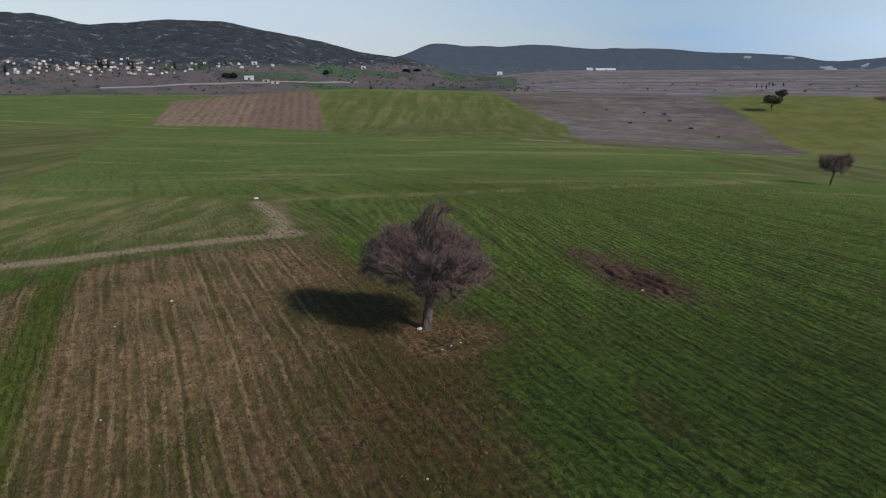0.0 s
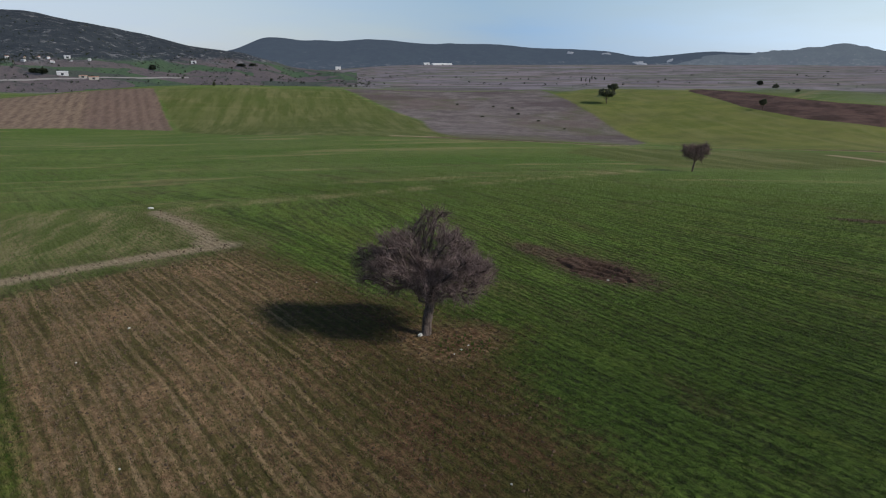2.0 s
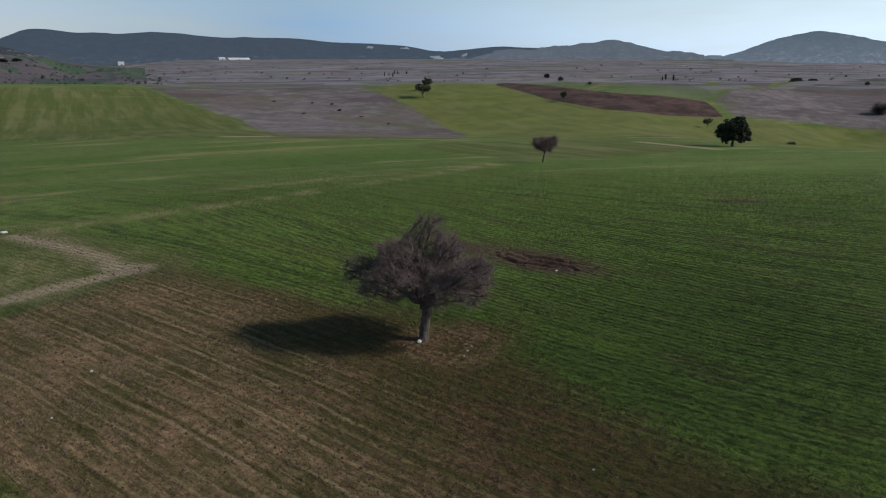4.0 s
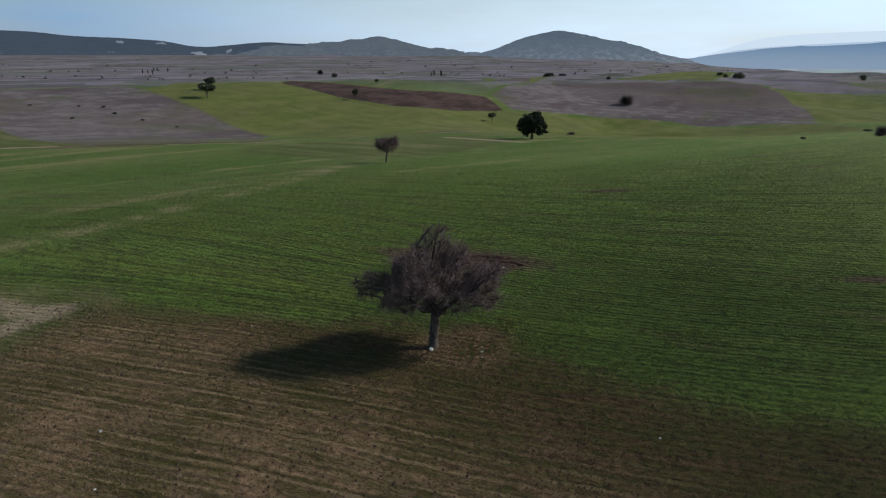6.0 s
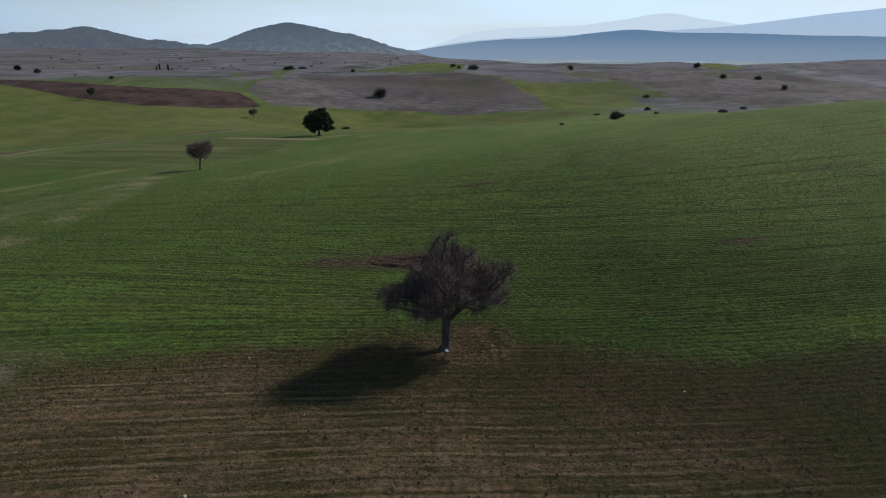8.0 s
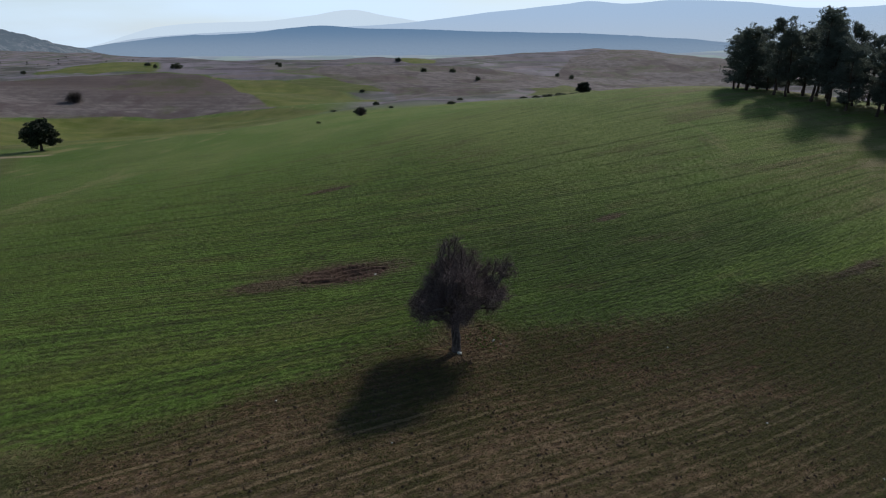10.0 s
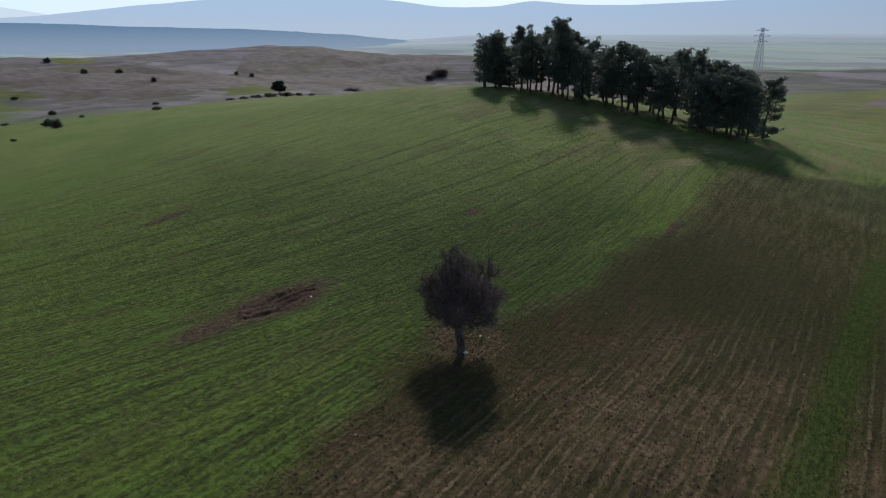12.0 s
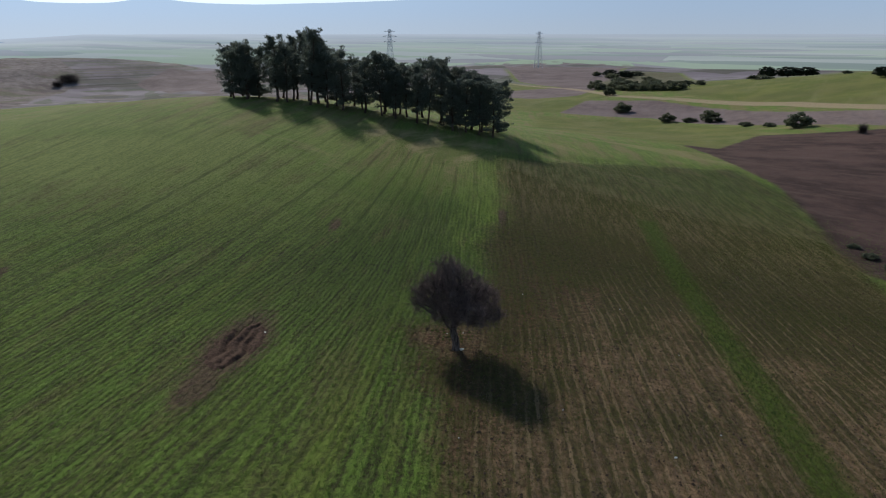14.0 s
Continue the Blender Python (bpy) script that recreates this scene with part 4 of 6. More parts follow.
# ---- materials of plants, stone and buildings ----
def bark_material(name, dark, light, scale=9.0):
    m = Nodes(name, 0.95, 0.1)
    p = m.coords()
    ridged = m.noise(m.stretch(p, 1, 1, 0.25), scale, 5, 0.7)
    c = m.mix(m.ramp(ridged, 0.35, 0.65), dark, light)
    c = m.mix(m.math("MULTIPLY", m.ramp(m.noise(p, 1.3, 4), 0.5, 0.7), 0.35), c, tuple(1.5 * v for v in light))
    m.bump(ridged, 0.03)
    return m.done(c)


def leaf_material(name, dark, light, through_light=0.15):
    m = Nodes(name, 0.7, 0.25)
    p = m.coords()
    f = m.math("ADD", m.math("MULTIPLY", m.island(), 0.6), m.math("MULTIPLY", m.noise(p, 0.9, 3), 0.4))
    c = m.mix(f, dark, light)
    c = m.mix(m.math("MULTIPLY", m.random(), 0.4), c, tuple(0.6 * v for v in light))
    m.bsdf.inputs["Subsurface Weight"].default_value = 0.0
    m.done(c)
    if through_light:
        tr = m.t.nodes.new("ShaderNodeBsdfTranslucent")
        m.put(tr.inputs["Color"], c)
        mix = m.t.nodes.new("ShaderNodeMixShader")
        mix.inputs[0].default_value = through_light
        m.t.links.new(m.bsdf.outputs[0], mix.inputs[1])
        m.t.links.new(tr.outputs[0], mix.inputs[2])
        m.t.links.new(mix.outputs[0], m.out.inputs["Surface"])
    return m.mat


BARK = bark_material("grey_brown_bark", (0.048, 0.036, 0.031), (0.150, 0.119, 0.104))
TWIGS = bark_material("twig_bark", (0.092, 0.064, 0.060), (0.205, 0.152, 0.142), 3.0)
PINE_BARK = bark_material("pine_bark", (0.040, 0.028, 0.022), (0.110, 0.080, 0.062), 5.0)
NEEDLES = leaf_material("pine_needles", (0.078, 0.098, 0.082), (0.190, 0.212, 0.172), 0.45)
OAK_LEAVES = leaf_material("evergreen_oak_leaves", (0.012, 0.020, 0.010), (0.034, 0.044, 0.020), 0.08)
BUSH_LEAVES = leaf_material("bush_leaves", (0.060, 0.074, 0.046), (0.150, 0.158, 0.095), 0.5)
DRY_TWIGS = bark_material("dry_shrub_twigs", (0.060, 0.048, 0.044), (0.130, 0.105, 0.095), 3.0)


# ---- bare trees ----
def bare_tree(label, stem, lobes, seed, trunk_r, n_targets, n_twigs, step=0.16, category="tree", twig_len=0.55, twig_r=0.0085, flare=1.35):
    """A leafless tree: trunk, each limb with its boughs, and a haze of twigs."""
    rng = np.random.default_rng(seed)
    targets, _ = in_lobes(rng, lobes, n_targets)
    start = []
    for a, b in zip(stem, stem[1:]):
        k = max(2, int(np.linalg.norm(np.subtract(b, a)) / step))
        start += [np.add(a, np.subtract(b, a) * t / k) for t in range(k)]
    start.append(np.array(stem[-1], float))
    nodes, up = colonize(rng, start, targets, step, 1.5, step * 1.7)
    r = thicken(up, 1.0)
    r = 0.010 + r * (trunk_r - 0.010) / r[len(start) // 2]
    r[: len(start)] = np.minimum(r[: len(start)], trunk_r * 1.15)
    foot = np.arange(len(start)) * step
    r[: len(start)] *= 1 + (flare - 1) * np.exp(-foot / 0.22)
    ns = len(start)
    owner = np.full(len(nodes), -1)
    for i in range(ns, len(nodes)):
        owner[i] = i if up[i] < ns else owner[up[i]]
    heads, counts = np.unique(owner[ns:], return_counts=True)
    main = [h for h, c in zip(heads, counts) if c > 25]
    root = tagged(new("bare_tree"), label, category)
    thick = [i for i in range(1, ns)]
    pieces = [tubes(nodes[up[thick]], nodes[thick] + (nodes[thick] - nodes[up[thick]]) * 0.12, r[up[thick]], r[thick], 12)]
    small = [i for i in range(ns, len(nodes)) if owner[i] not in main]
    if small:
        pieces.append(tubes(nodes[up[small]], nodes[small], np.minimum(r[up[small]], r[small] * 1.3), r[small], 4))
    v, f = join(pieces)
    v = v + 0.02 * np.sin(v[:, [2, 0, 1]] * 23 + 5 * np.arctan2(v[:, 1:2], v[:, 0:1]) * 3) * (np.arange(len(v)) < 24 * len(thick))[:, None]
    part("trunk", raw_mesh("trunk", v, f), BARK, root, "gnarled grey-brown trunk")
    for h in main:
        idx = np.array([i for i in range(ns, len(nodes)) if owner[i] == h])
        big = idx[r[idx] > 0.03]
        mid = idx[r[idx] <= 0.03]
        pieces = [tubes(nodes[up[q]], nodes[q] + (nodes[q] - nodes[up[q]]) * 0.08, np.minimum(r[up[q]], r[q] * 1.5), r[q], s) for q, s in ((big, 7), (mid, 4)) if len(q)]
        part("limb", raw_mesh("limb", *join(pieces)), BARK, root)
    ends = np.arange(ns, len(nodes))
    ends = ends[r[ends] <= np.quantile(r[ends], 0.7)]
    ways = nodes[ends] - nodes[up[ends]]
    ways /= np.linalg.norm(ways, axis=1, keepdims=True)
    v, f = twig_spray(rng, nodes[ends], ways, n_twigs, twig_len, twig_r, 1.05)
    tw = part("twig_haze", raw_mesh("twig_haze", v, f), TWIGS, root, "dense mauve-grey leafless twigs")
    tagged(tw, kind="stuff")
    return root


lone = bare_tree("lone leafless tree with gnarled trunk and dense mauve-grey twigs", [(0.30, 0.12, -0.15), (0.32, 0.12, 0.5), (0.40, 0.15, 0.95), (0.46, 0.17, 1.2)],
                 [(0.45, 0.15, 1.9, 0.8, 0.8, 0.45), (0.5, 0.1, 3.1, 1.65, 1.55, 1.15), (0.75, 0.35, 5.1, 0.8, 0.75, 0.95), (-0.4, 0.3, 4.2, 0.85, 0.85, 0.6), (1.6, 0.3, 4.2, 0.85, 0.8, 0.65),
                  (2.1, -1.3, 3.3, 1.0, 0.95, 0.85), (-0.6, 1.3, 4.0, 0.7, 0.7, 0.5), (-1.0, 0.3, 4.4, 0.95, 0.95, 0.7), (1.4, -2.4, 4.05, 0.8, 0.7, 0.55), (1.6, -2.2, 2.75, 0.85, 0.75, 0.45), (-1.3, 1.4, 3.2, 1.1, 1.0, 0.7), (-2.0, 1.9, 3.4, 0.9, 0.85, 0.6),
                  (-1.6, -0.1, 3.4, 0.95, 0.8, 0.65), (-2.2, 0.3, 2.9, 0.7, 0.7, 0.45), (-1.0, 0.4, 2.5, 0.8, 0.8, 0.45), (1.3, -0.5, 4.6, 0.75, 0.75, 0.55), (0.0, 0.7, 4.6, 0.7, 0.7, 0.55), (2.0, 0.9, 3.3, 1.05, 0.95, 0.9), (-1.4, -1.3, 3.7, 0.6, 0.6, 0.4),
                  (0.3, -1.6, 3.0, 1.05, 0.8, 0.8), (2.6, -0.5, 3.1, 0.85, 0.85, 0.7), (0.3, 1.5, 2.8, 1.0, 0.85, 0.7)],
                 4, 0.22, 3600, 14500, 0.13, twig_len=0.42, twig_r=0.0085)

small = bare_tree("small bare tree with a twiggy crown and leaning trunk", [(0, 0, -0.15), (0.2, 0.1, 0.7), (0.35, 0.1, 1.25)],
                  [(0.4, 0.1, 2.6, 1.4, 1.4, 1.15), (-0.6, 0.3, 3.0, 0.95, 1.0, 0.85), (1.3, -0.3, 3.1, 0.9, 1.0, 0.85)], 9, 0.11, 420, 4200, 0.2, twig_len=0.6, twig_r=0.014)
small.matrix_basis = pose(49.5, 57.5, ground_z(49.5, 57.5))


# ---- leafy trees and bushes ----
def trunk_mesh(rng, height, r, lean, limbs, lobes):
    """A tapered trunk with a few limbs that reach into the crown."""
    k = 8
    pts = np.array([[lean[0] * (t / k) ** 1.5 + 0.05 * rng.normal(), lean[1] * (t / k) ** 1.5 + 0.05 * rng.normal(), height * t / k - 0.15] for t in range(k + 1)])
    rad = r * (1 - 0.75 * np.arange(k + 1) / k) * (1 + 0.5 * np.exp(-np.arange(k + 1) * 1.6))
    pieces = [tubes(pts[:-1], pts[1:], rad[:-1], rad[1:], 9)]
    ends, _ = in_lobes(rng, lobes, limbs)
    for e in ends:
        a = pts[rng.integers(k // 2, k + 1)]
        mid = (a + e) / 2 + [0, 0, -0.08 * np.linalg.norm(e - a)]
        q = np.array([a, mid, e])
        rr = np.array([r * 0.4, r * 0.25, r * 0.08])
        pieces.append(tubes(q[:-1], q[1:], rr[:-1], rr[1:], 5))
    return raw_mesh("trunk", *join(pieces))


def leafy(name, label, category, height, lobes, leaves, size, mat, bark, seed, r=0.2, lean=(0, 0), clumps=0, clump_r=0.5, group=""):
    """A tree or bush with a crown of many small leaves gathered in clumps."""
    rng = np.random.default_rng(seed)
    root = tagged(new(name), label, category, group)
    part("trunk", trunk_mesh(rng, height, r, lean, 7, lobes), bark, root)
    if clumps:
        c, out = in_lobes(rng, lobes, clumps, 0.35)
        k = rng.integers(0, clumps, leaves)
        d = rng.normal(size=(leaves, 3))
        d /= np.linalg.norm(d, axis=1, keepdims=True)
        pts = c[k] + d * (rng.random(leaves) ** 0.5 * clump_r)[:, None] * [1, 1, 0.7]
        out = d
    else:
        pts, out = in_lobes(rng, lobes, leaves, 0.45)
    pts[:, 2] = np.maximum(pts[:, 2], 0.03)
    crown = part("crown", raw_mesh("crown", *leaf_cards(rng, pts, out, size), smooth=False), mat, root)
    return root


def stand(proto, places, used):
    """Sets copies of a thing at (x, y, wide, high); proto is one metre wide and high."""
    for x, y, w, h in places:
        m = pose(x, y, rest_z(x, y) - 0.03 * h, 0, 0, (x * 37 + y * 91) % 360)
        if not used:
            ob = proto
            ob.matrix_basis = m
            used.append(1)
        else:
            ob = copy_thing(proto, m)
        ob.scale = (w, w, h)


# evergreen oak on its own in the meadow
rng = np.random.default_rng(5)
dome = [(0, 0, 4.0, 3.2, 3.0, 2.4), (-2.0, 0.6, 3.0, 2.0, 2.0, 1.8), (2.2, -0.5, 3.2, 2.0, 2.0, 1.9), (0.3, 2.0, 3.2, 2.0, 1.8, 1.7), (0.2, -2.0, 3.0, 2.0, 1.8, 1.8), (0.8, 0.2, 5.6, 1.7, 1.6, 1.3)]
oak = leafy("evergreen_oak", "dense dark evergreen oak with a broad crown", "tree", 3.4, dome, 15000, 0.26, OAK_LEAVES, BARK, 5, 0.35, (0.3, 0.1), 150, 0.85)
oak.matrix_basis = pose(121.4, 81.2, ground_z(121.4, 81.2))

# field oaks, given by width and height
unit = [(0, 0, 0.58, 0.42, 0.40, 0.35), (-0.24, 0.1, 0.44, 0.26, 0.26, 0.28), (0.25, -0.06, 0.48, 0.25, 0.26, 0.29), (0.05, 0.24, 0.46, 0.25, 0.24, 0.26), (0.0, -0.25, 0.42, 0.24, 0.22, 0.26)]
field_oak = leafy("field_oak", "dark round field oak standing in farmland", "tree", 0.5, unit, 2600, 0.075, OAK_LEAVES, BARK, 12, 0.05, (0.02, 0.0), 60, 0.13, "scattered field trees")
stand(field_oak, [(796, 537, 17, 8.5), (806, 522, 13, 6.5), (340, -97, 8, 7), (14, -335.6, 8, 6), (5, -340, 12, 5.4), (-2.6, -345, 10, 5), (133, -480, 11, 5.6), (119.7, -476, 14, 5.2), (-28.8, -237.7, 5.4, 3.7), (-321, 1662, 16, 14), (-499, 1504, 22, 14), (-516, 1510, 18, 12), (-149, 1990, 26, 10), (-120, 2000, 22, 9), (939, 1251, 13, 11)], [])
umbrella = [(0, 0, 0.72, 0.46, 0.42, 0.2), (0.25, 0.1, 0.66, 0.26, 0.24, 0.16), (-0.26, -0.08, 0.68, 0.24, 0.24, 0.15)]
broad = leafy("broad_tree", "grey-green spreading tree on the meadow slope", "tree", 0.62, umbrella, 1500, 0.07, BUSH_LEAVES, BARK, 13, 0.035, (0.03, 0.0), 40, 0.12, "scattered field trees")
stand(broad, [(144.3, 288.4, 9.5, 7.2), (157.6, 308.5, 6.5, 6.8), (226, 178.5, 3.8, 4.6), (197, 241, 3.8, 5.6)], [])

# bushes
low = [(0, 0, 0.45, 0.42, 0.42, 0.42), (-0.22, 0.12, 0.4, 0.26, 0.26, 0.3), (0.24, -0.1, 0.42, 0.25, 0.26, 0.33), (0.05, -0.2, 0.35, 0.25, 0.22, 0.28)]
bush = leafy("bush", "dark green bush at a field edge", "bush", 0.4, low, 900, 0.1, BUSH_LEAVES, BARK, 21, 0.04, (0, 0), 36, 0.16, "bushes over the farmland")
stand(bush, [(480, 162, 8, 4.8), (561.4, 310.2, 4.5, 3.4), (604.5, 218.6, 3.4, 4.5), (241.9, 275.8, 2.3, 2), (190, 15.6, 4.3, 2.4), (225, 27.2, 2.8, 0.9), (143, 23.4, 1.4, 0.6), (217, 5.9, 1.6, 0.9),
             (572.3, 104, 4.1, 4.5), (632.6, 234.8, 5.3, 3.5), (609, 112, 5.2, 3.7), (634, 3.5, 6.8, 4.4), (568, -18.4, 5.1, 4.6), (589, -44.6, 5.3, 4.2), (497, -57.2, 4.4, 3.6), (424, 27, 3.8, 2),
             (268, 13, 2.7, 2.2), (206, -15, 3, 1.3), (615.1, -158.5, 4.7, 4.5), (264.7, -23.2, 2.5, 1.3), (908, 1160, 12, 11)], [])
stand(bush, [(234, -50, 3.4, 1.4), (230, -54, 5.4, 1.6), (226, -58, 5.6, 1.8), (221, -62.5, 5.8, 1.9), (238, -46, 3.4, 1.3), (217, -66, 3, 1.4), (212, -69, 2.4, 1), (627, -147.8, 4.5, 4.1)], [1])
stand(bush, [(47.6, -208, 6.9, 4), (28, -188.5, 5.1, 3.4), (14.5, -186, 6.5, 4.1), (-10.3, -153.4, 6.3, 4.3), (66, -254, 4.8, 4.2), (84, -291.1, 7.8, 5.3), (73, -282.1, 6.4, 4.2), (61.6, -273.2, 7.7, 4.2),
             (50.4, -268.8, 7.9, 3.8), (40.9, -265.1, 8.3, 4.2), (35.3, -283.6, 4.8, 2.7), (80, -287, 6, 3.6), (67, -277, 7, 3.2), (56, -271, 7, 3.4), (45.5, -267, 7.4, 3), (13.7, -301.9, 10.6, 2.4),
             (144.5, -485, 7.1, 4.2), (-19.2, -282.5, 3.6, 1.5), (-47.4, 358, 1.5, 3.3), (-60, 1656, 8, 8)], [1])
stand(bush, [(58, -300, 9, 3), (66, -318, 8, 2.6), (78, -330, 10, 3.2), (90, -352, 9, 2.8), (72, -360, 9, 3), (100, -385, 10, 3), (84, -402, 9, 2.6), (112, -428, 11, 3.4),
             (98, -452, 10, 3), (128, -470, 12, 4.2), (118, -500, 11, 4), (55, -318, 6, 2.2), (44, -300, 7, 2.4)], [1])
stand(bush, [(96.6, 289.7, 2, 0.9), (96.7, 252.4, 2, 0.7), (93.7, 271.4, 2.1, 0.9), (89.2, 296.9, 1.6, 0.7), (75.5, 266.4, 1.6, 0.7), (100.7, 232.2, 1.3, 0.6), (73.7, 308.4, 1.5, 0.7)], [1])
stand(bush, [(-24.5, -40, 1.6, 0.6), (-22.8, -43, 1.8, 0.6), (-21.4, -46, 1.4, 0.5), (-25.6, -38, 1.2, 0.5), (21, -188.1, 4.4, 1.7), (3, -168.4, 4, 1.5), (-3.2, -161.1, 3.4, 1.4)], [1])


def bare_shrub():
    rng = np.random.default_rng(33)
    root = tagged(new("bare_shrub"), "leafless grey-brown shrub with thin upright twigs", "shrub", "bare shrubs over the farmland")
    pts, d = in_lobes(rng, [(0, 0, 0.35, 0.3, 0.3, 0.3)], 60)
    zero = np.zeros((60, 3))
    zero[:, :2] = pts[:, :2] * 0.2
    part("stems", raw_mesh("stems", *tubes(zero, pts, np.full(60, 0.02), np.full(60, 0.01), 4)), DRY_TWIGS, root)
    v, f = twig_spray(rng, pts, d + [0, 0, 0.4], 900, 0.42, 0.009, 0.5)
    part("twig_haze", raw_mesh("twig_haze", v, f), DRY_TWIGS, root)
    return root


stand(bare_shrub(), [(338, 171, 7, 6.5), (176, 104, 2.4, 1.4), (172.9, 14.3, 2.3, 2.9), (432, -179, 11, 6), (582.7, -340, 15, 7), (586.7, -345, 12, 6.5), (575, -325, 8, 5), (-23.2, -135.2, 1.8, 2.4)], [])

# poplars and cypresses
spire = [(0, 0, 0.55, 0.3, 0.3, 0.42), (0.05, 0, 0.8, 0.2, 0.2, 0.2), (0, 0.05, 0.3, 0.3, 0.3, 0.25)]
cypress = leafy("cypress", "narrow dark cypress among far fields and houses", "tree", 0.4, spire, 500, 0.12, OAK_LEAVES, BARK, 40, 0.06, group="cypresses")
stand(cypress, [(1114, 1064, 5, 13), (1101, 1030, 6, 13), (1090, 1050, 4, 9), (663, 1532, 3.4, 10), (671, 1523, 3.2, 9), (664, 1485, 3.6, 10), (743, 1577, 4, 9), (727, 1615, 4, 9), (735, 1615, 3.6, 8),
                (-911, 1359, 10, 18), (-791, 1495, 8, 19), (-783, 1492, 9, 21), (-774, 1505, 8, 19), (-747, 1544, 8, 19), (-730, 1526, 9, 19), (-652, 1569, 8, 16), (-863, 1448, 8, 12), (-822, 1483, 8, 14)], [])


# ---- the pine grove on the hill ----
def pine(seed, height, low, wide):
    """A pine: leaning trunk, whorls of boughs from the height low upwards, and tufts of needles on them."""
    rng = np.random.default_rng(seed)
    root = tagged(new("pine_tree"), "tall dark pine with bare lower trunk and ragged crown", "tree", "pines of the hilltop grove")
    k = 10
    t = np.arange(k + 1) / k
    lean = rng.normal(size=2) * 0.45
    stem = np.stack([lean[0] * t ** 1.4 + 0.07 * rng.normal(size=k + 1), lean[1] * t ** 1.4 + 0.07 * rng.normal(size=k + 1), height * 0.96 * t - 0.15], -1)
    rad = 0.2 * (1 - 0.85 * t) * (1 + 0.4 * np.exp(-t * 14))
    p0, p1, r0, r1, tufts = [], [], [], [], []
    z = low
    while z < height * 0.97:
        f = (z - low) / (height - low)
        at = np.array([np.interp(z, stem[:, 2], stem[:, i]) for i in (0, 1)] + [z])
        first = rng.random() * 6.28
        for j in range(int(rng.integers(3, 5))):
            if rng.random() < 0.12:
                continue
            a = first + j * 2.1 + rng.normal() * 0.4
            span = wide * (0.35 + 0.65 * (1 - f) ** 0.7) * (0.55 + 0.6 * rng.random()) * (0.75 if f < 0.12 else 1.0)
            rise = span * (0.10 + 0.65 * f + 0.12 * rng.normal())
            q = [at, at + [math.cos(a) * span * 0.55, math.sin(a) * span * 0.55, rise * 0.35], at + [math.cos(a) * span, math.sin(a) * span, rise]]
            thick = 0.055 * (1 - 0.6 * f)
            p0 += q[:2]
            p1 += q[1:]
            r0 += [thick, thick * 0.65]
            r1 += [thick * 0.65, thick * 0.25]
            for w in (0.45, 0.62, 0.78, 0.92, 1.05):
                c = at + (q[2] - at) * w + [0, 0, 0.08]
                tufts += [c + rng.normal(size=3) * [0.2, 0.2, 0.09] * (0.6 + span * 0.35) for _ in range(3)]
        z += 0.34 + 0.30 * rng.random()
    tufts += [stem[-1] + rng.normal(size=3) * [0.18, 0.18, 0.3] for _ in range(10)]
    part("trunk", raw_mesh("trunk", *join([tubes(stem[:-1], stem[1:], rad[:-1], rad[1:], 9), tubes(p0, p1, r0, r1, 5)])), PINE_BARK, root)
    tufts = np.array(tufts)
    n = 17000
    at = tufts[rng.integers(0, len(tufts), n // 7)]
    at = np.repeat(at + rng.normal(size=at.shape) * [0.18, 0.18, 0.10], 7, 0)
    n = len(at)
    d = rng.normal(size=(n, 3)) + [0, 0, 0.55]
    d /= np.linalg.norm(d, axis=1, keepdims=True)
    side = np.cross(d, rng.normal(size=(n, 3)))
    side /= np.linalg.norm(side, axis=1, keepdims=True)
    ln = (0.22 + 0.18 * rng.random(n))[:, None]
    v = np.stack([at - side * 0.04, at + side * 0.04, at + d * ln], 1).reshape(-1, 3)
    part("crown", raw_mesh("crown", v, np.arange(3 * n).reshape(n, 3), False), NEEDLES, root)
    return root


PINE_SHAPES = [(11.8, 3.0, 2.8), (10.4, 2.2, 2.7), (9.2, 0.8, 3.0), (12.8, 3.4, 2.6), (10.8, 1.4, 2.9), (11.4, 2.6, 2.3)]
pines = [pine(60 + i, *shape) for i, shape in enumerate(PINE_SHAPES)]
rng = np.random.default_rng(77)
set_down = set()
for row_i, off in enumerate((0.0, 3.6, 7.2)):
    for k in range(17):
        a = (k + 0.5 * (row_i % 2)) * 2.6 + rng.normal() * 0.7
        b = off + rng.normal() * 0.7 - 1.2 * math.sin(a / 43 * math.pi)
        x, y = 27.5 + 0.917 * a + 0.4 * b, -62.0 + 0.4 * a - 0.917 * b
        which = int(rng.choice((0, 1, 3, 4, 5))) if 2 < k < 14 else int(rng.choice((1, 2, 4)))
        m = pose(x, y, ground_z(x, y) - 0.1, 0, 0, rng.random() * 360)
        s = (0.67 + 0.21 * rng.random()) * (0.95 if k > 13 else 1.0)
        if which in set_down:
            ob = copy_thing(pines[which], m)
        else:
            ob = pines[which]
            ob.matrix_basis = m
            set_down.add(which)
        ob.scale = (s * 1.05, s * 1.05, s)



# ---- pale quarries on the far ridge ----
# stone with the same emitted haze mixed over it
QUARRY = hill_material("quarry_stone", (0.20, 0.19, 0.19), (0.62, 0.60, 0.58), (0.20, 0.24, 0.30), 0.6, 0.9)


